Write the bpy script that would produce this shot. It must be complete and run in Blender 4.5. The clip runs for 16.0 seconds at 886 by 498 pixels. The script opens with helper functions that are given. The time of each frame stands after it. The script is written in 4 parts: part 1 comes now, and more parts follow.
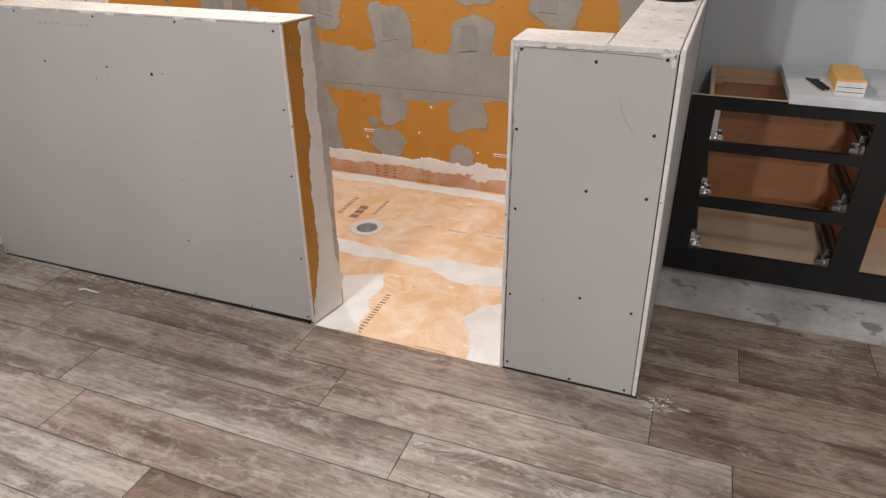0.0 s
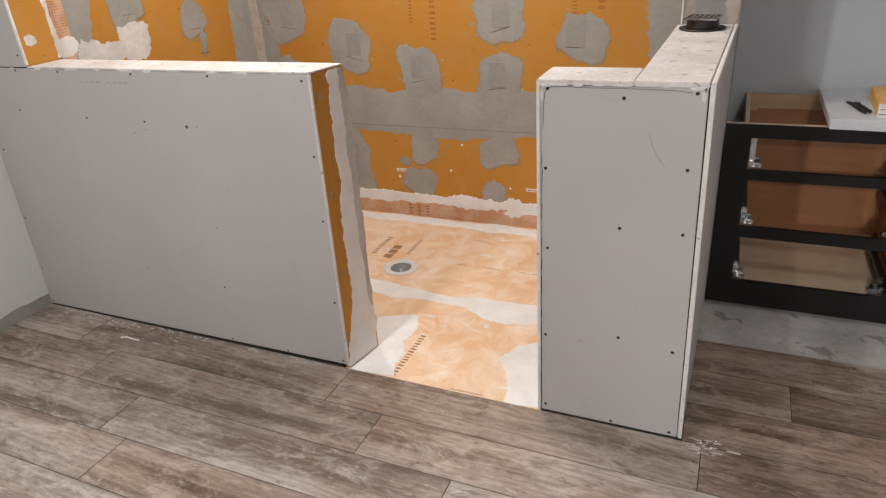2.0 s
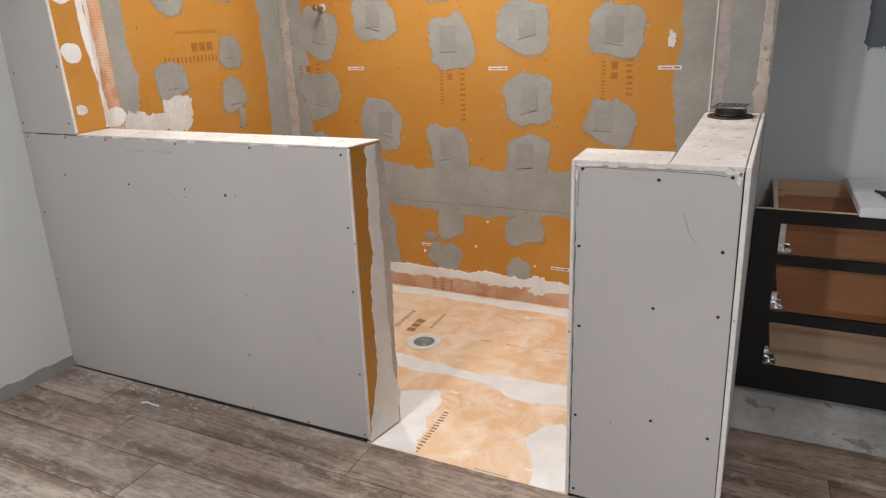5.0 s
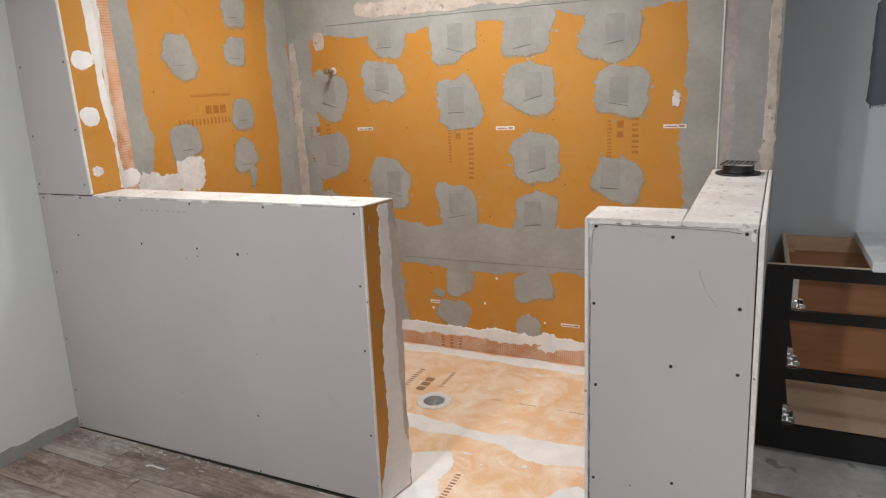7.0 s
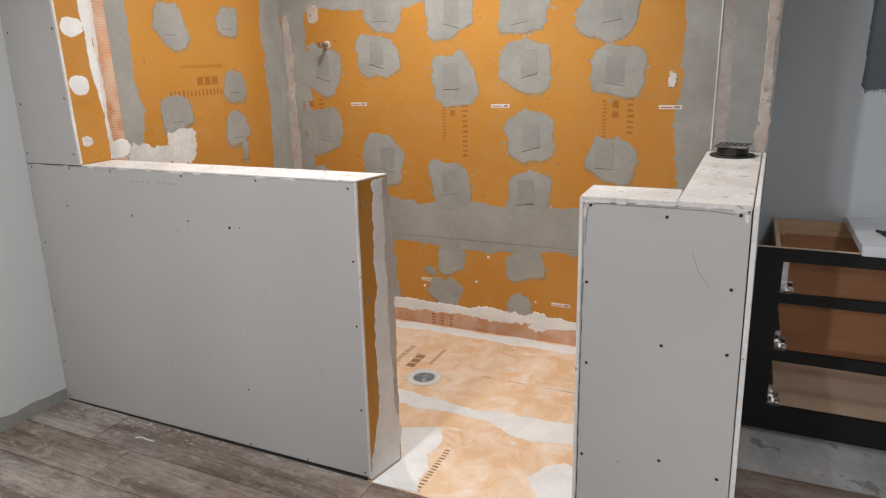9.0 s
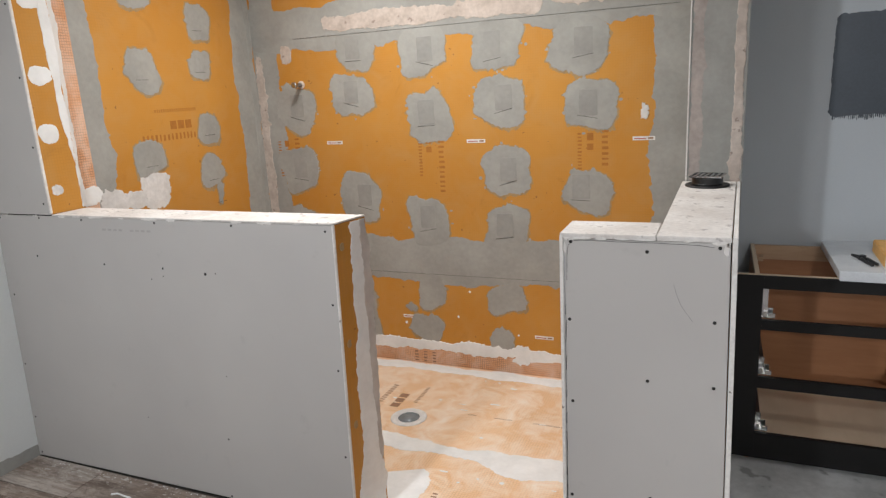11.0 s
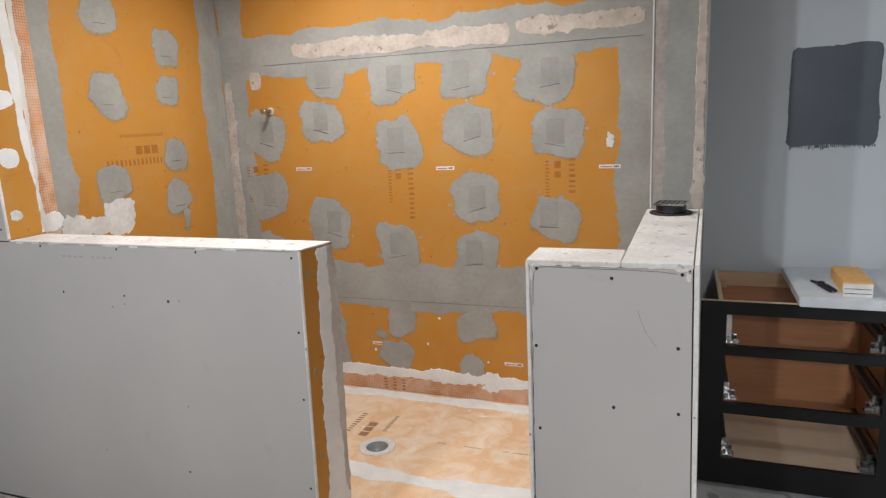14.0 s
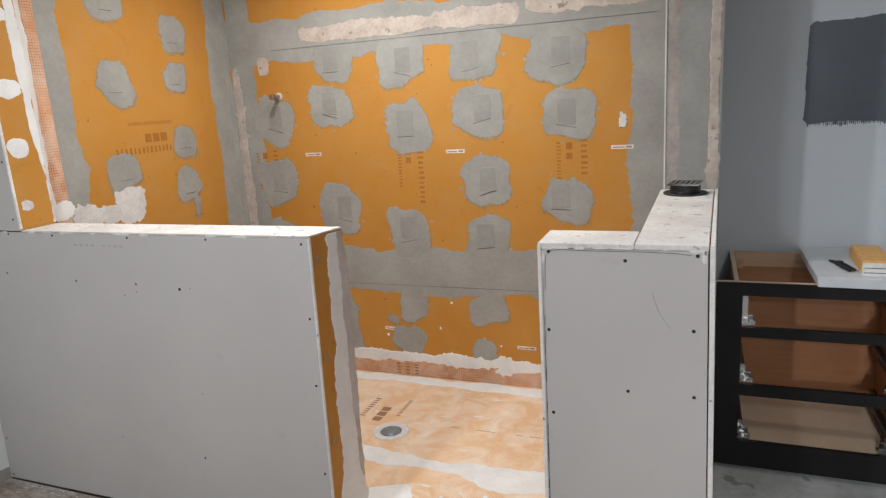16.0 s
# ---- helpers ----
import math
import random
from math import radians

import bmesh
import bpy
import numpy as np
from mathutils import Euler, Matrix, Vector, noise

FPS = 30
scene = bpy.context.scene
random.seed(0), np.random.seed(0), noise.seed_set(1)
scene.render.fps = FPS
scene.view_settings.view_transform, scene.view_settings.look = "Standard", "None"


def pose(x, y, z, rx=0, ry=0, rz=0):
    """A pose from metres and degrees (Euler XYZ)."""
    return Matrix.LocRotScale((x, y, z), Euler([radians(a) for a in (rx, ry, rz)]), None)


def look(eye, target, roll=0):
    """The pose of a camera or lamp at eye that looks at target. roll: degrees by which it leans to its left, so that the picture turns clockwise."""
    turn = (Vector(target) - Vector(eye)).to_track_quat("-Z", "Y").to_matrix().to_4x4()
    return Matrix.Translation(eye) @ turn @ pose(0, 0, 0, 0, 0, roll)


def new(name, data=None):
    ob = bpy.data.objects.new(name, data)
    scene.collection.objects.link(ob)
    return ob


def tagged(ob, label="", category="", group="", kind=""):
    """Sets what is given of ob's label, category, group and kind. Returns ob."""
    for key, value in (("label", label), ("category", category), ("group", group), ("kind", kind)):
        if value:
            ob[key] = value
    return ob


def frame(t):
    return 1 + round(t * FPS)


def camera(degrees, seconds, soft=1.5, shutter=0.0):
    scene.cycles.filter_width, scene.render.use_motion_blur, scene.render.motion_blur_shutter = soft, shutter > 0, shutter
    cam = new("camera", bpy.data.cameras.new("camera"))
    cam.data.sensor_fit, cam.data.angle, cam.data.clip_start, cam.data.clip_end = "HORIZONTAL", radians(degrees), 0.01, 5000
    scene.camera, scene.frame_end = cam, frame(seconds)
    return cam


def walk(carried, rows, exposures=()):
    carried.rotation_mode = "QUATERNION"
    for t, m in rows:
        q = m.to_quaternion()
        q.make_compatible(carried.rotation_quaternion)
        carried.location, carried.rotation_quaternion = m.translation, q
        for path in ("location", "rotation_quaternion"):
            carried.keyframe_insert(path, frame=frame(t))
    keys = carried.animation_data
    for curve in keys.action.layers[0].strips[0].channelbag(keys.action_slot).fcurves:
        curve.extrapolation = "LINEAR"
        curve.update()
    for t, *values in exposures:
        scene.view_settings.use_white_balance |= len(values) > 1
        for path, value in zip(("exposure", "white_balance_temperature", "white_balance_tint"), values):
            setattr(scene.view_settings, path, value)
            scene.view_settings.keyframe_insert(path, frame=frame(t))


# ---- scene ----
from mathutils import geometry

cam = camera(68.2, 16.0, soft=1.3)
PATH = [
    (0, (0.021, -1.756, 1.472), (-0.613, -0.124, 0.505), -0.7),
    (0.5, (0.027, -1.762, 1.485), (-0.637, -0.098, 0.595), -1.3),
    (1, (0.013, -1.762, 1.485), (-0.678, -0.086, 0.641), -1.3),
    (1.5, (0.028, -1.736, 1.502), (-0.695, -0.059, 0.686), -4.3),
    (2, (0.029, -1.716, 1.489), (-0.728, -0.085, 0.612), -4.1),
    (2.5, (-0.004, -1.738, 1.476), (-0.84, -0.148, 0.598), -0.9),
    (3, (-0.001, -1.736, 1.505), (-0.87, -0.108, 0.735), -3.5),
    (3.5, (0.001, -1.731, 1.504), (-0.855, -0.09, 0.748), -2.8),
    (3.7, (-0.002, -1.732, 1.504), (-0.846, -0.087, 0.741), -3.3),
    (5.8, (-0.04, -1.754, 1.48), (-0.861, -0.025, 0.901), -1.8),
    (6, (-0.049, -1.753, 1.489), (-0.902, -0.033, 0.93), -2.7),
    (6.5, (-0.044, -1.762, 1.495), (-0.917, -0.041, 0.968), -2.7),
    (7, (-0.043, -1.759, 1.495), (-0.889, -0.016, 0.999), -2.9),
    (7.5, (-0.045, -1.766, 1.492), (-0.875, -0.02, 0.98), -2.8),
    (8, (-0.047, -1.767, 1.485), (-0.86, -0.028, 0.924), -2.2),
    (8.5, (-0.048, -1.774, 1.488), (-0.843, -0.034, 0.908), -2.0),
    (9, (-0.054, -1.762, 1.486), (-0.868, -0.022, 0.928), -1.7),
    (9.5, (-0.067, -1.751, 1.498), (-0.875, 0.01, 1.002), -3.1),
    (12, (-0.052, -1.727, 1.513), (-0.784, 0.075, 1.047), -3.6),
    (12.5, (-0.044, -1.723, 1.514), (-0.75, 0.091, 1.055), -4.5),
    (13, (-0.052, -1.72, 1.514), (-0.772, 0.09, 1.058), -3.5),
    (13.5, (-0.048, -1.724, 1.509), (-0.765, 0.093, 1.077), -2.6),
    (14, (-0.049, -1.727, 1.511), (-0.739, 0.107, 1.113), -2.6),
    (14.5, (-0.048, -1.719, 1.511), (-0.721, 0.119, 1.1), -2.8),
    (15, (-0.044, -1.713, 1.511), (-0.728, 0.12, 1.097), -2.7),
    (15.5, (-0.044, -1.708, 1.51), (-0.737, 0.118, 1.082), -3.4),
    (16, (-0.052, -1.705, 1.507), (-0.776, 0.106, 1.063), -3.6),
]
walk(cam, [(t, look(eye, target, roll)) for t, eye, target, roll in PATH],
     exposures=[(0.0, -0.20, 6600, 14), (3.7, -0.22, 6550, 13), (6.0, -0.22, 6300, 11), (9.7, -0.22, 6200, 10), (12.0, -0.22, 6120, 9), (16.0, -0.22, 6100, 9)])

# ---- light ----
world = bpy.data.worlds.new("world")
scene.world = world
world.use_nodes = True
world.node_tree.nodes["Background"].inputs[0].default_value = (0.9, 0.95, 1.0, 1)
world.node_tree.nodes["Background"].inputs[1].default_value = 0.02


def ceiling_lamp(name, x, y, z, watts, size, colour, spread=180):
    data = bpy.data.lights.new(name, "AREA")
    data.shape, data.size, data.energy, data.color, data.spread = "DISK", size, watts, colour, radians(spread)
    ob = new(name, data)
    ob.matrix_world = pose(x, y, z)
    return ob


WARM, NEUTRAL = (1.0, 0.94, 0.86), (1.0, 0.97, 0.94)
ceiling_lamp("shower_light", -1.68, 0.70, 2.43, 16.0, 0.14, WARM, 170)
ceiling_lamp("shower_light", -1.0, 0.62, 2.43, 14.8, 0.14, WARM, 166)
ceiling_lamp("room_light", -1.36, -1.46, 2.43, 38, 0.3, NEUTRAL)
ceiling_lamp("room_light", 0.62, -0.65, 2.43, 5.2, 0.06, NEUTRAL, 130)
# added fill lamp: soft frontal light through the doorway, no known fixture
ceiling_lamp("hall_ceiling_light", 0.55, -4.0, 2.43, 85, 0.35, NEUTRAL)
# two assumed, unseen hall spotlights shine through the doorway, past the added partition end
for bulb, watts in (((0.207, -4.2, 2.2), 200), ((0.125, -4.2, 1.85), 140)):
    hall = bpy.data.lights.new("hall_light", "SPOT")
    hall.energy, hall.shadow_soft_size, hall.color = watts, 0.005, (0.96, 0.985, 1.0)
    hall.spot_size, hall.spot_blend = radians(52), 0.6
    new("hall_light", hall).matrix_world = look(bulb, (0.75, 0.6, 0.55))


# ---- materials ----
def material(name, rough=0.7, metal=0.0):
    m = bpy.data.materials.new(name)
    m.use_nodes = True
    b = m.node_tree.nodes["Principled BSDF"]
    b.inputs["Roughness"].default_value, b.inputs["Metallic"].default_value = rough, metal
    return m, m.node_tree, b


def node(nt, kind, **inputs):
    n = nt.nodes.new(kind)
    for key, value in inputs.items():
        n.inputs[key.replace("_", " ")].default_value = value
    return n


def coords(nt, scale=(1, 1, 1), spread=0.0):
    """Object coordinates, scaled, and shifted by a random amount for each object."""
    tc = nt.nodes.new("ShaderNodeTexCoord")
    mp = nt.nodes.new("ShaderNodeMapping")
    mp.inputs["Scale"].default_value = scale
    nt.links.new(tc.outputs["Object"], mp.inputs["Vector"])
    if spread:
        info = nt.nodes.new("ShaderNodeObjectInfo")
        mul = nt.nodes.new("ShaderNodeMath")
        mul.operation = "MULTIPLY"
        mul.inputs[1].default_value = spread
        nt.links.new(info.outputs["Random"], mul.inputs[0])
        nt.links.new(mul.outputs[0], mp.inputs["Location"])
    return mp.outputs["Vector"]


def noise_tex(nt, vec, scale, detail=4.0, rough=0.55, distort=0.0):
    n = node(nt, "ShaderNodeTexNoise", Scale=scale, Detail=detail, Roughness=rough, Distortion=distort)
    nt.links.new(vec, n.inputs["Vector"])
    return n.outputs["Fac"]


def ramp(nt, fac, stops):
    r = nt.nodes.new("ShaderNodeValToRGB")
    while len(r.color_ramp.elements) < len(stops):
        r.color_ramp.elements.new(0.5)
    for e, (p, c) in zip(r.color_ramp.elements, stops):
        e.position, e.color = p, (*c, 1)
    nt.links.new(fac, r.inputs["Fac"])
    return r.outputs["Color"]


def mix(nt, fac, a, b, mode="MIX"):
    m = nt.nodes.new("ShaderNodeMix")
    m.data_type, m.blend_type = "RGBA", mode
    for sock, value in ((m.inputs[0], fac), (m.inputs[6], a), (m.inputs[7], b)):
        if isinstance(value, (int, float)):
            sock.default_value = value
        elif isinstance(value, tuple):
            sock.default_value = (*value, 1)
        else:
            nt.links.new(value, sock)
    return m.outputs[2]


def bump(nt, bsdf, height, strength=0.2, distance=0.002):
    b = node(nt, "ShaderNodeBump", Strength=strength, Distance=distance)
    nt.links.new(height, b.inputs["Height"])
    nt.links.new(b.outputs["Normal"], bsdf.inputs["Normal"])


def mottled(name, dark, light, big=3.0, small=60.0, rough=0.8, relief=0.15, spots=None, spread=0.0, lo=0.3, hi=0.7, grain=0.35):
    """A surface with large stains, fine grain and, if wanted, dark spots."""
    m, nt, b = material(name, rough)
    v = coords(nt, spread=spread)
    a = noise_tex(nt, v, big, 5)
    f = noise_tex(nt, v, small, 3)
    col = ramp(nt, a, [(lo, dark), (hi, light)])
    col = mix(nt, grain, col, ramp(nt, f, [(0.3, (0.55, 0.55, 0.55)), (0.7, (1, 1, 1))]), "MULTIPLY")
    if spots:
        s = noise_tex(nt, v, spots[0], 3, 0.6)
        col = mix(nt, ramp(nt, s, [(spots[1], (0, 0, 0)), (spots[1] + 0.05, (1, 1, 1))]), col, spots[2])
    nt.links.new(col, b.inputs["Base Color"])
    bump(nt, b, f, relief)
    return m


def plain(name, colour, rough=0.6, metal=0.0):
    m, nt, b = material(name, rough, metal)
    v = coords(nt)
    f = noise_tex(nt, v, 40, 3)
    dim = tuple(c * 0.8 for c in colour)
    nt.links.new(ramp(nt, f, [(0.3, dim), (0.7, colour)]), b.inputs["Base Color"])
    return m


def fleece(name, dark, light, grid=0.004, haze=0.0, haze_colour=(0.85, 0.8, 0.74), line=0.12, rough=0.75, patch=2.5, specks=False):
    """Orange membrane with the faint square weave of its fleece, and a haze of dried mortar."""
    m, nt, b = material(name, rough)
    v = coords(nt)
    col = ramp(nt, noise_tex(nt, v, patch, 4), [(0.3, dark), (0.7, light)])
    sep = nt.nodes.new("ShaderNodeSeparateXYZ")
    nt.links.new(v, sep.inputs[0])
    lines = []
    for axis in range(3):
        mod = nt.nodes.new("ShaderNodeMath")
        mod.operation = "PINGPONG"
        mod.inputs[1].default_value = grid
        nt.links.new(sep.outputs[axis], mod.inputs[0])
        less = nt.nodes.new("ShaderNodeMath")
        less.operation = "LESS_THAN"
        less.inputs[1].default_value = grid * 0.22
        nt.links.new(mod.outputs[0], less.inputs[0])
        lines.append(less.outputs[0])
    top = lines[0]
    for other in lines[1:]:
        mx = nt.nodes.new("ShaderNodeMath")
        mx.operation = "MAXIMUM"
        nt.links.new(top, mx.inputs[0])
        nt.links.new(other, mx.inputs[1])
        top = mx.outputs[0]
    weak = nt.nodes.new("ShaderNodeMath")
    weak.operation = "MULTIPLY"
    nt.links.new(top, weak.inputs[0])
    fade = ramp(nt, noise_tex(nt, v, 5, 5), [(0.35, (line * 0.3,) * 3), (0.6, (line,) * 3)])
    nt.links.new(fade, weak.inputs[1])
    col = mix(nt, weak.outputs[0], col, tuple(c * 0.35 for c in dark))
    if haze:
        h = ramp(nt, noise_tex(nt, v, 7, 8, 0.65, 0.6), [(0.42, (0, 0, 0)), (0.75, (haze, haze, haze))])
        col = mix(nt, h, col, haze_colour)
    if specks:
        dots = ramp(nt, noise_tex(nt, v, 38, 2, 0.5), [(0.735, (0, 0, 0)), (0.76, (0.7, 0.7, 0.7))])
        col = mix(nt, dots, col, (0.20, 0.09, 0.03))
        streak = ramp(nt, noise_tex(nt, v, 4.5, 7, 0.7, 1.0), [(0.60, (1, 1, 1)), (0.8, (0.80, 0.78, 0.74))])
        col = mix(nt, 1.0, col, streak, "MULTIPLY")
    nt.links.new(col, b.inputs["Base Color"])
    bump(nt, b, noise_tex(nt, v, 220, 2), 0.12, 0.001)
    return m


def stretched(nt, v, scale):
    m = nt.nodes.new("ShaderNodeMapping")
    m.inputs["Scale"].default_value = scale
    nt.links.new(v, m.inputs["Vector"])
    return m.outputs[0]


def wood_tile(name, tint):
    """Weathered wood print: broad bands, pale worn blotches, fine grain, and a tone of its own for each plank."""
    m, nt, b = material(name, 0.42)
    v = coords(nt, (1, 1, 1), 37.0)
    a = noise_tex(nt, stretched(nt, v, (0.9, 7, 1)), 1.3, 8, 0.62, 0.2)
    band = noise_tex(nt, stretched(nt, v, (0.5, 8, 1)), 1.5, 4, 0.5, 0.25)
    worn = noise_tex(nt, stretched(nt, v, (7, 16, 1)), 1.4, 12, 0.80, 0.5)
    blotch = noise_tex(nt, stretched(nt, v, (2.6, 5.5, 1)), 1.6, 12, 0.78, 0.6)
    fine = noise_tex(nt, stretched(nt, v, (10, 130, 1)), 1.2, 5, 0.65, 0.2)
    hue = noise_tex(nt, stretched(nt, v, (1.2, 4, 1)), 1.6, 3, 0.5)
    flake = noise_tex(nt, stretched(nt, v, (14, 60, 1)), 1.3, 8, 0.75, 0.8)
    knot = nt.nodes.new("ShaderNodeTexWave")
    knot.wave_type, knot.rings_direction = "RINGS", "Z"
    for key, value in (("Scale", 2.2), ("Distortion", 9.0), ("Detail", 5.0), ("Detail Scale", 1.6), ("Detail Roughness", 0.7)):
        knot.inputs[key].default_value = value
    nt.links.new(stretched(nt, v, (1.1, 6.5, 1)), knot.inputs["Vector"])
    col = ramp(nt, a, [(0.30, (0.190, 0.148, 0.122)), (0.45, (0.330, 0.275, 0.238)), (0.60, (0.450, 0.405, 0.370)), (0.75, (0.56, 0.525, 0.495))])
    col = mix(nt, ramp(nt, hue, [(0.42, (0, 0, 0)), (0.64, (0.7, 0.7, 0.7))]), col, (0.39, 0.370, 0.350))
    col = mix(nt, 1.0, col, ramp(nt, band, [(0.36, (0.50, 0.45, 0.42)), (0.50, (0.90, 0.88, 0.86)), (0.66, (1.12, 1.12, 1.12))]), "MULTIPLY")
    col = mix(nt, 0.35, col, ramp(nt, knot.outputs["Color"], [(0.10, (0.52, 0.47, 0.44)), (0.45, (1, 1, 1)), (0.9, (1.10, 1.10, 1.10))]), "MULTIPLY")
    col = mix(nt, ramp(nt, blotch, [(0.50, (0, 0, 0)), (0.62, (0.75, 0.75, 0.75))]), col, (0.54, 0.515, 0.49))
    col = mix(nt, ramp(nt, worn, [(0.53, (0, 0, 0)), (0.62, (0.6, 0.6, 0.6))]), col, (0.62, 0.585, 0.55))
    col = mix(nt, ramp(nt, worn, [(0.38, (0.7, 0.7, 0.7)), (0.46, (0, 0, 0))]), col, (0.135, 0.102, 0.084))
    col = mix(nt, ramp(nt, flake, [(0.57, (0, 0, 0)), (0.65, (0.45, 0.45, 0.45))]), col, (0.62, 0.59, 0.56))
    col = mix(nt, ramp(nt, flake, [(0.33, (0.5, 0.5, 0.5)), (0.40, (0, 0, 0))]), col, (0.10, 0.078, 0.066))
    col = mix(nt, 0.32, col, ramp(nt, fine, [(0.34, (0.5, 0.48, 0.47)), (0.6, (1, 1, 1))]), "MULTIPLY")
    info = nt.nodes.new("ShaderNodeObjectInfo")
    tone = ramp(nt, info.outputs["Random"], [(0.0, (0.80, 0.735, 0.685)), (0.35, (1.03, 0.95, 0.89)), (0.65, (1.02, 1.0, 0.975)), (1.0, (1.22, 1.22, 1.20))])
    col = mix(nt, 1.0, mix(nt, 1.0, col, tone, "MULTIPLY"), tint, "MULTIPLY")
    nt.links.new(col, b.inputs["Base Color"])
    nt.links.new(ramp(nt, worn, [(0.3, (0.34,) * 3), (0.7, (0.52,) * 3)]), b.inputs["Roughness"])
    bump(nt, b, fine, 0.12, 0.001)
    return m


def paper_board(name, dark, light):
    """Grey drywall paper, softly smudged."""
    m, nt, b = material(name, 0.85)
    v = coords(nt)
    col = ramp(nt, noise_tex(nt, v, 1.6, 3), [(0.3, dark), (0.7, light)])
    smudge = ramp(nt, noise_tex(nt, v, 9, 6, 0.65), [(0.62, (1, 1, 1)), (0.85, (0.82, 0.82, 0.82))])
    nt.links.new(mix(nt, 1.0, col, smudge, "MULTIPLY"), b.inputs["Base Color"])
    bump(nt, b, noise_tex(nt, v, 300, 2), 0.05, 0.0005)
    return m


DRYWALL = paper_board("drywall_paper", (0.50, 0.485, 0.475), (0.545, 0.53, 0.515))
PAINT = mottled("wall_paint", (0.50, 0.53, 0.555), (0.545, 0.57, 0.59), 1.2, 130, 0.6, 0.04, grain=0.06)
# pale paint, made paler still in place of light falling on the west wall
PAINT_LEFT = mottled("lightened_pale_wall_paint", (0.74, 0.775, 0.775), (0.78, 0.81, 0.81), 1.2, 130, 0.55, 0.04, grain=0.06)
CEILING = mottled("ceiling_paint", (0.74, 0.74, 0.73), (0.8, 0.8, 0.79), 2, 120)
GYPSUM = mottled("gypsum_edge", (0.76, 0.73, 0.70), (0.92, 0.91, 0.89), 9, 90, 0.9, 0.4, (26, 0.66, (0.30, 0.27, 0.25)))
CAP = mottled("mortar_smeared_cap", (0.66, 0.62, 0.59), (0.85, 0.83, 0.81), 7, 70, 0.85, 0.5, (30, 0.625, (0.44, 0.41, 0.40)))
ORANGE = fleece("orange_foam_board", (0.497, 0.216, 0.024), (0.572, 0.272, 0.042), 0.006, 0.26, (0.50, 0.33, 0.15), 0.085, 0.75, 1.6, True)
MEMBRANE = fleece("shower_floor_membrane", (0.78, 0.50, 0.28), (0.88, 0.63, 0.41), 0.006, 0.95, (0.93, 0.86, 0.77), 0.26)
BAND = fleece("sealing_band_mesh", (0.63, 0.31, 0.15), (0.77, 0.43, 0.25), 0.0055, 0.6, (0.84, 0.74, 0.66), 0.75)
THINSET = mottled("grey_thinset", (0.315, 0.315, 0.295), (0.40, 0.40, 0.377), 5, 45, 0.9, 0.4, spread=11, grain=0.2)
THINSET_DARK = mottled("pressed_thinset", (0.285, 0.285, 0.27), (0.355, 0.355, 0.335), 6, 45, 0.9, 0.4, spread=9, grain=0.2)
FILM = mottled("thin_mortar_film", (0.34, 0.235, 0.12), (0.46, 0.31, 0.14), 14, 70, 0.85, 0.2, spread=3)
SKIM = mottled("pale_skim", (0.64, 0.63, 0.62), (0.82, 0.81, 0.805), 9, 50, 0.9, 0.4, (17, 0.69, (0.45, 0.41, 0.38)), spread=4)
DRIED = mottled("dried_skim", (0.46, 0.43, 0.41), (0.66, 0.64, 0.62), 7, 40, 0.9, 0.4, (15, 0.70, (0.40, 0.36, 0.33)), spread=4, grain=0.2)
PINKISH = mottled("skimmed_tape", (0.46, 0.39, 0.34), (0.68, 0.60, 0.54), 12, 60, 0.9, 0.6, (22, 0.64, (0.30, 0.24, 0.21)), spread=7)
WHITE = mottled("white_thinset", (0.77, 0.785, 0.79), (0.89, 0.905, 0.91), 8, 45, 0.85, 0.15, spread=5, grain=0.12)
TAPE_GREY = mottled("greyed_tape", (0.37, 0.325, 0.30), (0.52, 0.46, 0.425), 9, 60, 0.9, 0.5, spread=7)
TILE = wood_tile("wood_look_tile", (1.0, 1.0, 1.0))
# browner print whose tint also paints the shade over the right-hand planks
TILE_BROWN_SHADED = wood_tile("shaded_brown_wood_look_tile", (0.78, 0.705, 0.645))
# framing coloured near black to paint the shade in the gap under the boards
CORE = mottled("gap_shade_framing", (0.03, 0.026, 0.022), (0.05, 0.043, 0.036), 8, 60, 0.95)
# real grout and cut lines; also paints shade beneath the two low walls
GROUT_SHADE = mottled("dark_grout_and_shade", (0.030, 0.027, 0.024), (0.055, 0.05, 0.045), 8, 90, 0.95)
CONCRETE = mottled("bare_concrete", (0.42, 0.415, 0.40), (0.68, 0.675, 0.66), 4.5, 40, 0.9, 0.4, (7, 0.60, (0.27, 0.265, 0.25)))
DARKPAINT = mottled("slate_paint_sample", (0.046, 0.057, 0.074), (0.060, 0.074, 0.094), 5, 90, 0.45, 0.1)
BLACK = mottled("black_cabinet_lacquer", (0.006, 0.0055, 0.0055), (0.010, 0.009, 0.0085), 5, 120, 0.5, 0.03)
BLACK.node_tree.nodes["Principled BSDF"].inputs["Specular IOR Level"].default_value = 0.3
METAL = plain("zinc_steel", (0.50, 0.50, 0.51), 0.22, 1.0)
CHROME = plain("bright_zinc", (0.34, 0.34, 0.33), 0.22, 1.0)
DARKMETAL = plain("dark_steel", (0.06, 0.06, 0.065), 0.35, 0.8)
FADED = plain("faded_print", (0.475, 0.46, 0.45), 0.85)
INK = plain("brown_print", (0.43, 0.170, 0.024), 0.8)
DARKINK = plain("dark_print", (0.36, 0.21, 0.13), 0.8)
PAPER = plain("white_label_paper", (0.82, 0.80, 0.77), 0.6)
RED = plain("red_print", (0.45, 0.06, 0.03), 0.6)
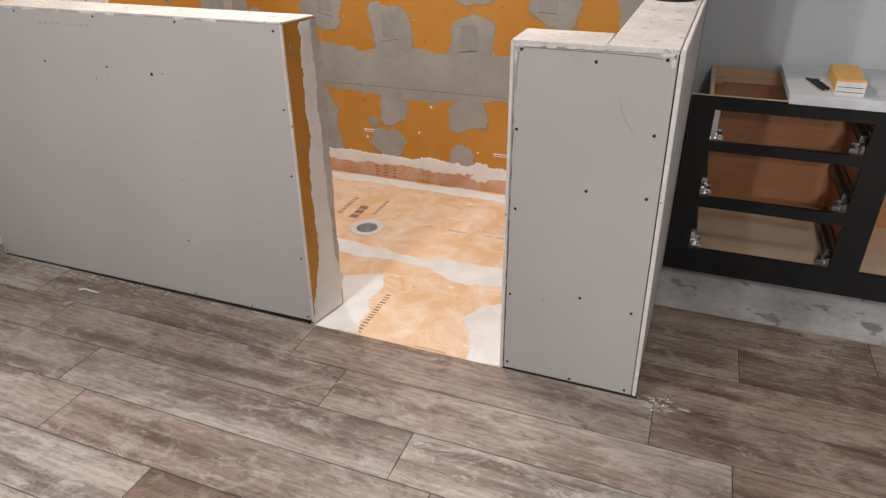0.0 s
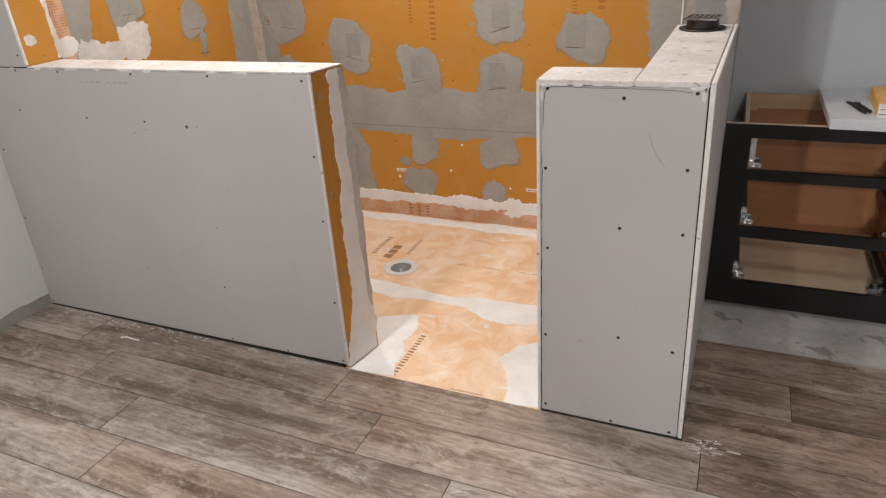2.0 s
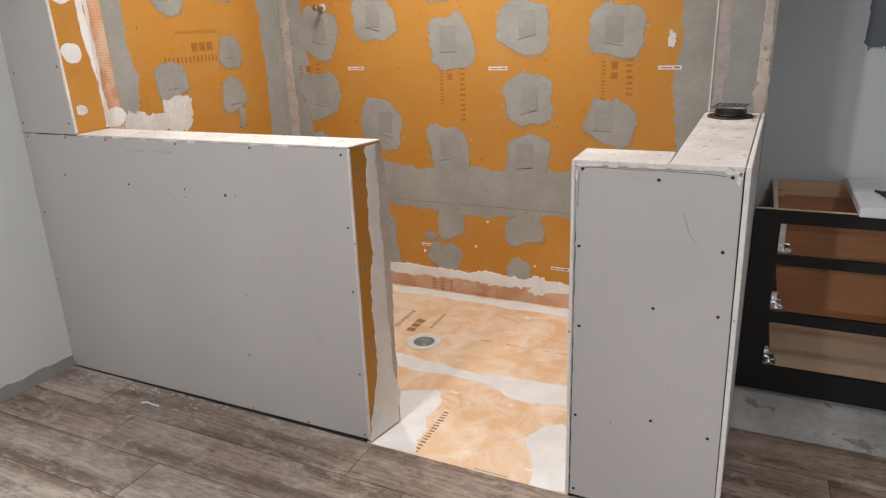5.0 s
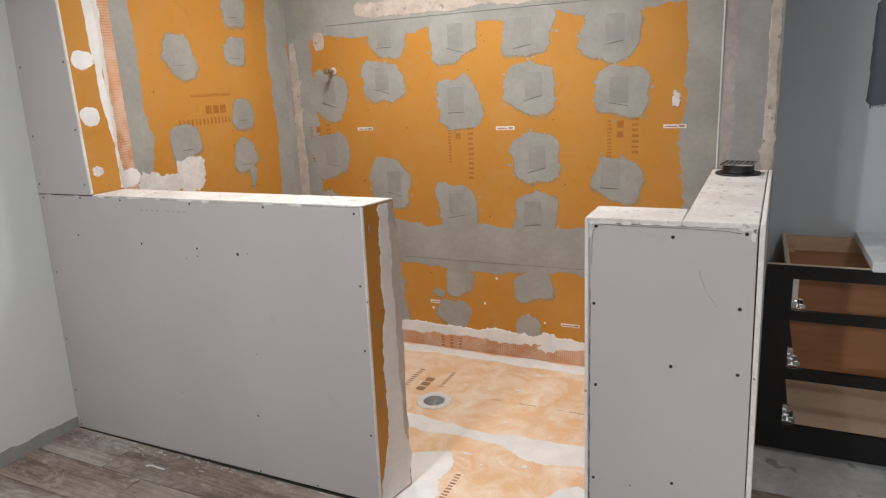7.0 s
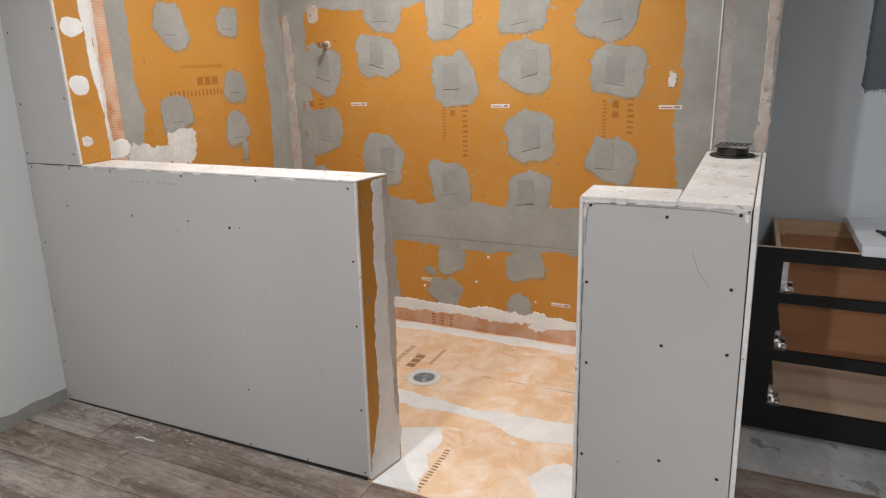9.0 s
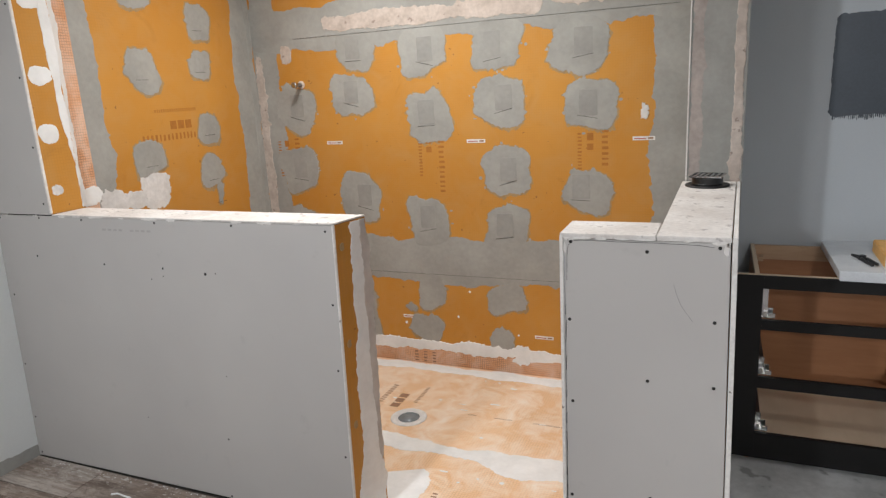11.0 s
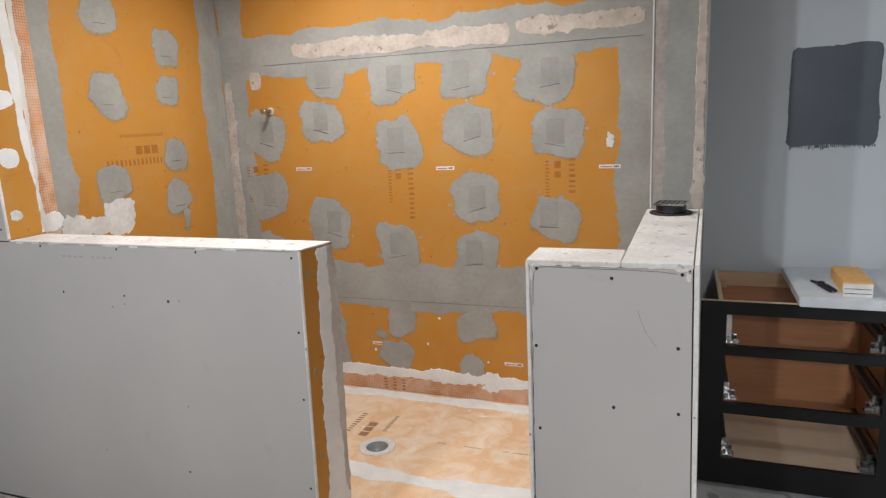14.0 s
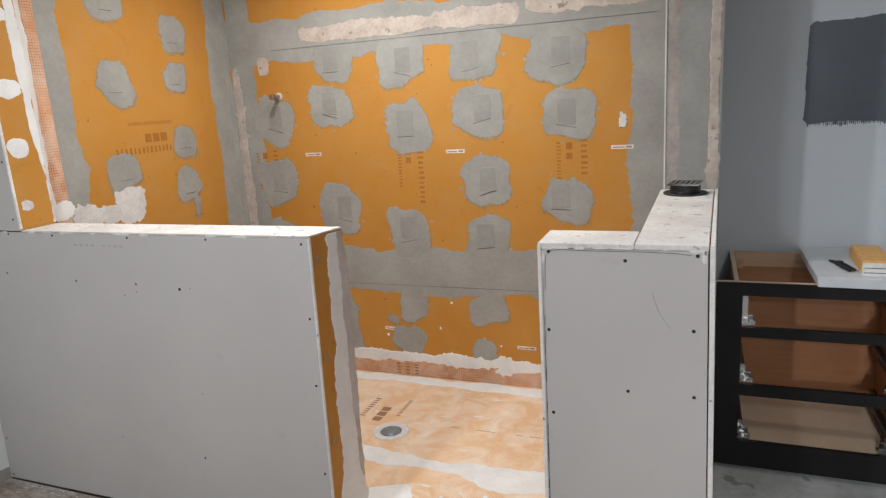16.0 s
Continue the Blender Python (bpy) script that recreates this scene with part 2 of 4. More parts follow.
SLAB = mottled("grey_quartz_slab", (0.60, 0.62, 0.65), (0.72, 0.74, 0.76), 9, 160, 0.4, 0.03, grain=0.2)
YELLOW = plain("yellow_card", (0.82, 0.46, 0.14), 0.6)
SCREWHEAD = plain("screw_head", (0.018, 0.017, 0.016), 0.6)
PLASTIC = plain("grey_plastic", (0.82, 0.83, 0.84), 0.35)
WELL = plain("drain_well", (0.24, 0.28, 0.31), 0.25)
RUBBER = plain("black_rubber", (0.015, 0.015, 0.016), 0.5)
CABLE = plain("black_wire", (0.012, 0.012, 0.012), 0.4)


def veneer(name, dark, light):
    m, nt, b = material(name, 0.45)
    v = coords(nt, (4, 2, 26))
    f = noise_tex(nt, v, 1.5, 5, 0.6, 0.4)
    nt.links.new(ramp(nt, f, [(0.3, dark), (0.7, light)]), b.inputs["Base Color"])
    return m


BROWN = veneer("brown_plywood", (0.37, 0.160, 0.066), (0.42, 0.190, 0.082))
AGED = veneer("aged_plywood", (0.46, 0.29, 0.17), (0.55, 0.37, 0.23))
TAN = veneer("raw_plywood", (0.66, 0.50, 0.34), (0.76, 0.61, 0.45))


# ---- building helpers ----
def part(name, bm, mat, parent=None, label="", smooth=False):
    me = bpy.data.meshes.new(name)
    bm.to_mesh(me)
    bm.free()
    me.materials.append(mat)
    if smooth:
        for p in me.polygons:
            p.use_smooth = True
    ob = new(name, me)
    if parent:
        ob.parent = parent
    return tagged(ob, label)


def hull(corners, bevel=0.0):
    """A six-sided block from its lower four and upper four corners, each counter-clockwise from above."""
    bm = bmesh.new()
    v = [bm.verts.new(c) for c in corners]
    for f in ((3, 2, 1, 0), (4, 5, 6, 7), (0, 1, 5, 4), (1, 2, 6, 5), (2, 3, 7, 6), (3, 0, 4, 7)):
        bm.faces.new([v[i] for i in f])
    if bevel:
        bmesh.ops.bevel(bm, geom=bm.edges[:], offset=bevel, segments=2, affect="EDGES")
    return bm


def block(x0, y0, z0, x1, y1, z1, bevel=0.0):
    return hull([(x0, y0, z0), (x1, y0, z0), (x1, y1, z0), (x0, y1, z0), (x0, y0, z1), (x1, y0, z1), (x1, y1, z1), (x0, y1, z1)], bevel)


def join(*bms):
    out = bmesh.new()
    for b in bms:
        me = bpy.data.meshes.new("tmp")
        b.to_mesh(me)
        b.free()
        out.from_mesh(me)
        bpy.data.meshes.remove(me)
    return out


def lathe(profile, at, segments=32, axis="z"):
    """A turned body from (radius, height) pairs, about the z, y or x axis."""
    bm = bmesh.new()
    rings = []
    for r, h in profile:
        ring = []
        for k in range(segments):
            a = 2 * math.pi * k / segments
            p = (r * math.cos(a), r * math.sin(a), h)
            if axis == "y":
                p = (p[0], -p[2], p[1])
            if axis == "x":
                p = (p[2], p[0], p[1])
            ring.append(bm.verts.new(Vector(p) + Vector(at)))
        rings.append(ring)
    for a, b in zip(rings, rings[1:]):
        for k in range(segments):
            bm.faces.new((a[k], a[(k + 1) % segments], b[(k + 1) % segments], b[k]))
    bm.faces.new(rings[0][::-1])
    bm.faces.new(rings[-1])
    bmesh.ops.recalc_face_normals(bm, faces=bm.faces)
    return bm


def on_back(u, v, h):
    return (u, 1.434 - h, v)


def on_left(u, v, h):
    return (-2.525 + h, u, v)


def on_floor(u, v, h):
    return (u, v, h + shower_z(u, v))


def on_stub(u, v, h):
    return (-2.467 + h, u, v)


def on_end(u, v, h):
    return (-1.199 + 0.015 * v + 0.2 * u + h, u, v)


def on_front(u, v, h):
    return (u, -h, v)


def on_column(u, v, h):
    return (u, 0.97 - h, v)


DRAIN = Vector((-1.386, 0.822))


def shower_z(x, y):
    return -0.006 - 0.004 * max(0.0, 1.0 - (Vector((x, y)) - DRAIN).length / 0.9)


smear_count = [0]


def smear(plane, u, v, ru, rv, power=3.0, rough=0.012, seed=0, coarse=0.03, height=0.0, lean=0.0):
    """A trowelled patch with a ragged outline and a soft rim on a plane."""
    smear_count[0] += 1
    h = height or 0.0010 + 0.00007 * (smear_count[0] % 14)
    n = min(900, max(20, int((ru + rv) * 4 / 0.005)))
    rim, top, inner = [], [], []
    bm = bmesh.new()
    for k in range(n):
        a = 2 * math.pi * k / n
        c, s = math.cos(a), math.sin(a)
        r = (abs(c) ** power + abs(s) ** power) ** (-1 / power)
        du, dv = ru * r * c, rv * r * s
        pu, pv = u + du * math.cos(lean) - dv * math.sin(lean), v + du * math.sin(lean) + dv * math.cos(lean)
        big = noise.noise((pu * 5 + seed * 3.1, pv * 5, seed * 1.7)) + 0.45 * noise.noise((pu * 14, pv * 14 + seed, seed * 0.7))
        nick = max(0.0, noise.noise((pu * 34, pv * 34, seed * 1.3 + 2)) - 0.25)
        small = 2.6 * nick + 0.55 * noise.noise((pu * 75, pv * 75, seed * 2.3 + 5)) + 0.4 * noise.noise((pu * 190, pv * 190, seed))
        d = coarse * big + rough * small
        out = Vector((math.copysign(abs(c) ** (power - 1), c) / ru, math.copysign(abs(s) ** (power - 1), s) / rv)).normalized()
        pu, pv = pu + out.x * d, pv + out.y * d
        rim.append(bm.verts.new(plane(pu, pv, 0.0002)))
        edge = min(0.0025, 0.2 * min(ru, rv))
        inner.append(Vector((pu - out.x * edge, pv - out.y * edge)))
        top.append(bm.verts.new(plane(*inner[-1], h)))
    for k in range(n):
        bm.faces.new((rim[k], rim[(k + 1) % n], top[(k + 1) % n], top[k]))
    # the inside is filled with well-shaped triangles
    points, _, faces, *_ = geometry.delaunay_2d_cdt(inner, [], [list(range(n))], 1, 1e-6)
    sheet = [bm.verts.new(plane(p.x, p.y, h)) for p in points]
    for f in faces:
        bm.faces.new([sheet[i] for i in f])
    bmesh.ops.remove_doubles(bm, verts=bm.verts, dist=0.00002)
    bmesh.ops.recalc_face_normals(bm, faces=bm.faces)
    return bm


def stroke(plane, points, seed=0, ragged=0.012, height=0.0018):
    """A trowel stroke along (u, v, half width) points: smooth along its run, ragged at its two edges."""
    pts = [Vector(q) for q in points]
    line = []
    for k in range(len(pts) - 1):
        a, b, c, d = pts[max(0, k - 1)], pts[k], pts[k + 1], pts[min(len(pts) - 1, k + 2)]
        steps = max(4, int((c - b).length / 0.006))
        for j in range(steps):
            f = j / steps
            line.append(0.5 * (2 * b + (c - a) * f + (2 * a - 5 * b + 4 * c - d) * f * f + (3 * b - a - 3 * c + d) * f ** 3))
    line.append(pts[-1])
    bm = bmesh.new()
    rows = []
    for k, q in enumerate(line):
        along = (line[min(len(line) - 1, k + 1)] - line[max(0, k - 1)]).xy.normalized()
        side = Vector((-along.y, along.x))
        ends = []
        for sign in (-1, 1):
            e = q.xy + side * sign * q.z
            wob = noise.noise((e.x * 9, e.y * 9, seed)) + 0.5 * noise.noise((e.x * 28, e.y * 28, seed + 3)) + 0.3 * noise.noise((e.x * 95, e.y * 95, seed + 7))
            ends.append(e + side * sign * ragged * wob)
        lo, hi = ends
        rim = (hi - lo).normalized() * 0.0025
        rows.append([bm.verts.new(plane(*w, h)) for w, h in ((lo, 0.0002), (lo + rim, height), (lo.lerp(hi, 0.35), height), (lo.lerp(hi, 0.65), height), (hi - rim, height), (hi, 0.0002))])
    for a, b in zip(rows, rows[1:]):
        for k in range(5):
            bm.faces.new((a[k], a[k + 1], b[k + 1], b[k]))
    bm.faces.new(rows[0])
    bm.faces.new(rows[-1][::-1])
    bmesh.ops.recalc_face_normals(bm, faces=bm.faces)
    return bm


def tube(points, radius, seg=8):
    bm = bmesh.new()
    rings = []
    for k, p in enumerate(points):
        a, b = Vector(points[max(0, k - 1)]), Vector(points[min(len(points) - 1, k + 1)])
        q = (b - a).to_track_quat("Z", "Y")
        rings.append([bm.verts.new(Vector(p) + q @ Vector((radius * math.cos(2 * math.pi * j / seg), radius * math.sin(2 * math.pi * j / seg), 0))) for j in range(seg)])
    for a, b in zip(rings, rings[1:]):
        for j in range(seg):
            bm.faces.new((a[j], a[(j + 1) % seg], b[(j + 1) % seg], b[j]))
    bm.faces.new(rings[0][::-1])
    bm.faces.new(rings[-1])
    return bm


def flat(plane, u0, v0, u1, v1, h, lift=0.0002):
    """A thin strip lying on a plane."""
    p = [(u0, v0), (u1, v0), (u1, v1), (u0, v1)]
    return hull([plane(a, b, 0.0002) for a, b in p] + [plane(a, b, h) for a, b in p])


def structure(name, bm, mat, label):
    return tagged(part(name, bm, mat), label, "wall" if "wall" in name else name.split("_")[0], kind="structure")


# ---- room shell ----
wall_back = structure("wall_shower_back", block(-2.64, 1.434, -0.02, -0.10, 1.55, 2.45), ORANGE, "orange foam board shower wall patched with grey thinset")
wall_vanity = structure("wall_vanity", block(-0.10, 1.432, -0.02, 2.2, 1.55, 2.45), PAINT, "light blue-grey painted wall behind the vanity")
wall_left = structure("wall_shower_left", block(-2.70, 0.12, -0.02, -2.525, 1.434, 2.45), ORANGE, "orange foam board side wall of the shower with thinset patches")
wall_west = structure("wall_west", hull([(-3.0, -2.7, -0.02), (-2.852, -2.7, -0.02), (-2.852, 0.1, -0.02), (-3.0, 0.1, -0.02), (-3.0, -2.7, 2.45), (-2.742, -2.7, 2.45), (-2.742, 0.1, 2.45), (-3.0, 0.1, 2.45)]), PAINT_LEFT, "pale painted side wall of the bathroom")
structure("wall_east", block(2.2, -5.2, -0.02, 2.32, 1.55, 2.45), PAINT, "light painted wall closing the room")
# unseen partition, ending where it gives the hall light its vertical edge
structure("wall_south", block(-3.0, -2.82, -0.02, 0.245, -2.7, 2.45), PAINT, "light painted partition beside the doorway, unseen and added to cut the hall light")
# unseen hall, added to hold the lamps beyond the partition
structure("wall_hall", block(-1.0, -5.32, -0.02, 2.32, -5.2, 2.45), PAINT, "light painted wall at the end of the added, unseen hall")
structure("wall_hall_side", block(-1.12, -5.32, -0.02, -1.0, -2.82, 2.45), PAINT, "light painted side wall of the added, unseen hall")
structure("ceiling", block(-3.0, -5.32, 2.45, 2.32, 1.55, 2.55), CEILING, "flat white painted ceiling")
column = structure("wall_column", block(-0.178, 0.97, -0.012, 0.0215, 1.434, 2.45, 0.002), THINSET, "narrow full-height wall end smeared with grey thinset")

# ---- floors ----
subfloor = structure("floor", join(block(-3.0, -5.32, -0.12, 2.32, 1.55, -0.10), block(-0.20, -0.01, -0.10, 2.32, 1.55, -0.012), block(-3.0, -5.32, -0.10, 2.32, -0.01, -0.012)), CONCRETE, "bare concrete subfloor strip smeared with mortar")

bm = bmesh.new()
NX, NY = 140, 88
rows_v = [[bm.verts.new((x, y, shower_z(x, y))) for x in np.linspace(-2.53, -0.19, NX)] for y in np.linspace(-0.0035, 1.436, NY)]
for a, b in zip(rows_v, rows_v[1:]):
    for k in range(NX - 1):
        bm.faces.new((a[k], a[k + 1], b[k + 1], b[k]))
under = [f for f in bm.faces if f.calc_center_median().y < 0.05 and not -1.215 < f.calc_center_median().x < -0.44]
bmesh.ops.delete(bm, geom=under, context="FACES")
hole = [f for f in bm.faces if min((v.co.xy - DRAIN).length for v in f.verts) < 0.055]
bmesh.ops.delete(bm, geom=hole, context="FACES")
shower_floor = structure("floor_shower", bm, MEMBRANE, "peach orange waterproof membrane shower floor with white thinset smears")

# ---- left half wall ----
half_wall = tagged(new("half_wall"), "grey drywall half wall with an orange board end", "wall", kind="structure")
part("core", hull([(-2.86, 0.02, -0.012), (-1.212, 0.02, -0.012), (-1.212, 0.168, -0.01), (-2.86, 0.168, -0.01), (-2.82, 0.03, 1.104), (-1.198, 0.03, 1.104), (-1.198, 0.148, 1.104), (-2.82, 0.148, 1.104)]), CORE, half_wall)
part("drywall_board", hull([(-2.852, 0, 0.003), (-1.205, 0, 0.012), (-1.205, 0.0126, 0.012), (-2.852, 0.0126, 0.003), (-2.80, 0, 1.112), (-1.186, 0, 1.112), (-1.186, 0.0126, 1.112), (-2.80, 0.0126, 1.112)], 0.0015), DRYWALL, half_wall, "grey drywall sheet")
part("end_board", hull([(-1.215, 0.004, 0.0), on_end(0.004, 0.0, 0.0), on_end(0.172, 0.0, 0.0), (-1.215, 0.172, 0.0), (-1.20, 0.004, 1.112), on_end(0.004, 1.112, 0.0), on_end(0.152, 1.112, 0.0), (-1.20, 0.152, 1.112)]), ORANGE, half_wall, "orange foam board end")
part("top_cap", hull([(-2.462, -0.001, 1.1132), (-1.182, -0.001, 1.1132), (-1.1515, 0.152, 1.1132), (-2.462, 0.152, 1.1132), (-2.462, -0.001, 1.119), (-1.182, -0.001, 1.119), (-1.1515, 0.152, 1.119), (-2.462, 0.152, 1.119)], 0.0012), CAP, half_wall, "white mortar-smeared top")
part("edge_bead", hull([(-1.2055, -0.003, 0.01), (-1.198, -0.003, 0.01), (-1.198, 0.008, 0.01), (-1.2055, 0.008, 0.01), (-1.1865, -0.003, 1.113), (-1.179, -0.003, 1.113), (-1.179, 0.008, 1.113), (-1.1865, 0.008, 1.113)], 0.002), GYPSUM, half_wall, "raw white gypsum edge")

screw_mesh = lathe([(0.0042, -0.0002), (0.0042, 0.0006), (0.0030, 0.0004), (0.0012, -0.0003)], (0, 0, 0), 10, "y")
screw_data = bpy.data.meshes.new("screw")
screw_mesh.to_mesh(screw_data)
screw_mesh.free()
screw_data.materials.append(SCREWHEAD)


def screws(parent, places, scale=1.0):
    for x, z in places:
        ob = new("screw", screw_data)
        ob.matrix_world = pose(x, -0.0004, z) @ Matrix.Diagonal((scale, 1, scale, 1))
        ob.parent = parent


screws(half_wall, [(-2.772, 1.100), (-2.538, 1.104), (-2.303, 1.102), (-1.933, 1.100), (-1.586, 1.100), (-1.212, 1.092), (-2.592, 0.946), (-2.222, 0.93), (-1.927, 0.93), (-2.786, 0.769), (-1.210, 0.845), (-2.812, 0.45), (-1.214, 0.612), (-2.822, 0.196), (-1.733, 0.268), (-1.219, 0.287), (-1.479, 0.020), (-1.757, 0.019), (-1.222, 0.028), (-2.83, 0.02)])
screws(half_wall, [(-2.132, 0.299), (-1.683, 0.924), (-2.032, 0.015), (-1.99, 0.885), (-1.93, 0.90), (-1.70, 0.53)], 0.55)
screws(half_wall, [(-1.73, 0.92)], 1.4)

# ---- full-height stub of the side wall ----
stub = tagged(new("wall_stub"), "full-height grey drywall wall end above the half wall", "wall", kind="structure")
part("core", hull([(-2.82, 0.013, 1.12), (-2.471, 0.013, 1.12), (-2.471, 0.150, 1.12), (-2.82, 0.150, 1.12), (-2.76, 0.013, 2.45), (-2.471, 0.013, 2.45), (-2.471, 0.150, 2.45), (-2.76, 0.150, 2.45)]), ORANGE, stub)
part("drywall_board", hull([(-2.82, 0, 1.117), (-2.468, 0, 1.117), (-2.468, 0.0126, 1.117), (-2.82, 0.0126, 1.117), (-2.76, 0, 2.45), (-2.468, 0, 2.45), (-2.468, 0.0126, 2.45), (-2.76, 0.0126, 2.45)], 0.001), DRYWALL, stub, "grey drywall sheet")
part("edge_bead", block(-2.471, -0.002, 1.122, -2.464, 0.010, 2.45, 0.002), GYPSUM, stub, "raw white gypsum edge")
part("bare_strip", smear(lambda u, v, h: (-2.852 + 0.045 * v + h, u, v), -1.33, 0.018, 1.40, 0.045, 30, 0.008, 120, 0.016, 0.0015), THINSET, wall_west, "bare unpainted strip along the floor")
screws(stub, [(-2.487, 1.639), (-2.490, 1.380), (-2.760, 1.357), (-2.780, 1.157), (-2.495, 1.161), (-2.752, 1.633), (-2.487, 1.90), (-2.735, 1.92)])
part("end_board", block(-2.4715, 0.004, 1.119, -2.467, 0.152, 2.45), ORANGE, stub, "orange foam board end")

# ---- right pony wall: broad end and a narrow arm back to the column ----
pony = tagged(new("pony_wall"), "L-shaped grey drywall pony wall with a white smeared top", "wall", kind="structure")
part("core", hull([(-0.444, 0.025, -0.01), (-0.012, 0.025, -0.01), (-0.004, 0.160, -0.01), (-0.444, 0.160, -0.01), (-0.444, 0.013, 1.100), (-0.022, 0.013, 1.100), (-0.022, 0.160, 1.100), (-0.444, 0.160, 1.100)]), CORE, pony)
part("arm_core", hull([(-0.200, 0.160, -0.01), (-0.004, 0.160, -0.01), (0.014, 0.97, -0.01), (-0.190, 0.97, -0.01), (-0.200, 0.160, 1.100), (-0.018, 0.160, 1.100), (0.008, 0.97, 1.100), (-0.190, 0.97, 1.100)]), ORANGE, pony)
part("drywall_board", hull([(-0.440, 0, 0.004), (-0.0055, 0, 0.005), (-0.0055, 0.0126, 0.005), (-0.440, 0.0126, 0.004), (-0.4435, 0, 1.0975), (-0.0255, 0, 1.1000), (-0.0255, 0.0126, 1.1000), (-0.4435, 0.0126, 1.0975)], 0.0015), DRYWALL, pony, "grey drywall sheet")
part("side_board", hull([(-0.004, 0.001, 0.008), (0.008, 0.001, 0.008), (0.022, 0.90, 0.008), (0.010, 0.90, 0.008), (-0.022, 0.001, 1.106), (-0.010, 0.001, 1.106), (0.016, 0.97, 1.106), (0.004, 0.97, 1.106)], 0.001), DRYWALL, pony, "grey drywall side sheet with a raw edge")
part("edge_bead", hull([(-0.454, -0.002, 0.0), (-0.443, -0.002, 0.0), (-0.443, 0.012, 0.0), (-0.454, 0.012, 0.0), (-0.458, -0.002, 1.109), (-0.447, -0.002, 1.109), (-0.447, 0.012, 1.109), (-0.458, 0.012, 1.109)], 0.002), GYPSUM, pony, "raw white gypsum edge")
part("edge_bead", hull([(-0.002, -0.0015, 0.004), (0.010, -0.0015, 0.004), (0.010, 0.008, 0.004), (-0.002, 0.008, 0.004), (-0.022, -0.0015, 1.109), (-0.009, -0.0015, 1.109), (-0.009, 0.008, 1.109), (-0.022, 0.008, 1.109)], 0.002), GYPSUM, pony, "raw white gypsum edge")
part("inner_board", block(-0.456, 0.004, 0.0, -0.444, 0.162, 1.104, 0.001), WHITE, pony, "white mortar-skimmed inner face")
part("top_cap", hull([(-0.454, -0.001, 1.100), (-0.2036, -0.001, 1.100), (-0.2036, 0.172, 1.100), (-0.454, 0.172, 1.100), (-0.458, -0.001, 1.113), (-0.2038, -0.001, 1.113), (-0.2038, 0.172, 1.113), (-0.458, 0.172, 1.113)], 0.002), CAP, pony, "white mortar-smeared top")
part("top_cap", hull([(-0.203, -0.001, 1.100), (-0.024, -0.001, 1.100), (0.003, 0.968, 1.100), (-0.190, 0.968, 1.100), (-0.203, -0.001, 1.114), (-0.024, -0.001, 1.114), (0.003, 0.968, 1.114), (-0.190, 0.968, 1.114)], 0.002), CAP, pony, "white mortar-smeared top")
part("cap_edge", hull([(-0.021, 0.001, 1.100), (-0.009, 0.001, 1.100), (0.017, 0.968, 1.100), (0.006, 0.968, 1.100), (-0.021, 0.001, 1.114), (-0.009, 0.001, 1.114), (0.017, 0.968, 1.114), (0.006, 0.968, 1.114)], 0.0015), GYPSUM, pony, "raw white board edge")
screws(pony, [(-0.427, 1.090), (-0.226, 1.070), (-0.050, 1.087), (-0.431, 0.866), (-0.055, 0.888), (-0.218, 0.704), (-0.050, 0.704), (-0.424, 0.616), (-0.428, 0.308), (-0.203, 0.341), (-0.044, 0.320), (-0.427, 0.030), (-0.210, 0.015), (-0.029, 0.019)], 1.15)
screws(pony, [(-0.319, 0.306)], 0.5)

# ---- thinset on the shower's back wall ----
BLOBS_HIGH = [(-1.881, 1.742, 0.115, 0.112), (-1.479, 1.705, 0.125, 0.115), (-1.082, 1.703, 0.120, 0.110), (-0.678, 1.685, 0.133, 0.118), (-1.907, 1.512, 0.116, 0.113), (-1.461, 1.390, 0.106, 0.134), (-1.075, 1.446, 0.132, 0.125), (-0.620, 1.404, 0.123, 0.119)]
BLOBS_LOW = [(-2.288, 1.109, 0.120, 0.133), (-1.048, 1.090, 0.116, 0.122), (-0.653, 1.007, 0.117, 0.101), (-1.896, 0.952, 0.126, 0.135), (-1.486, 0.836, 0.112, 0.124), (-1.062, 0.805, 0.118, 0.11), (-2.284, 1.455, 0.129, 0.116)]
BLOBS_FOOT = [(-1.496, 0.425, 0.092, 0.100), (-1.083, 0.405, 0.105, 0.078), (-1.563, 0.205, 0.095, 0.066), (-1.096, 0.178, 0.055, 0.060), (-0.62, 0.20, 0.07, 0.05), (-1.93, 0.30, 0.08, 0.20), (-2.3, 0.8, 0.1, 0.09), (-1.634, 0.322, 0.022, 0.016)]
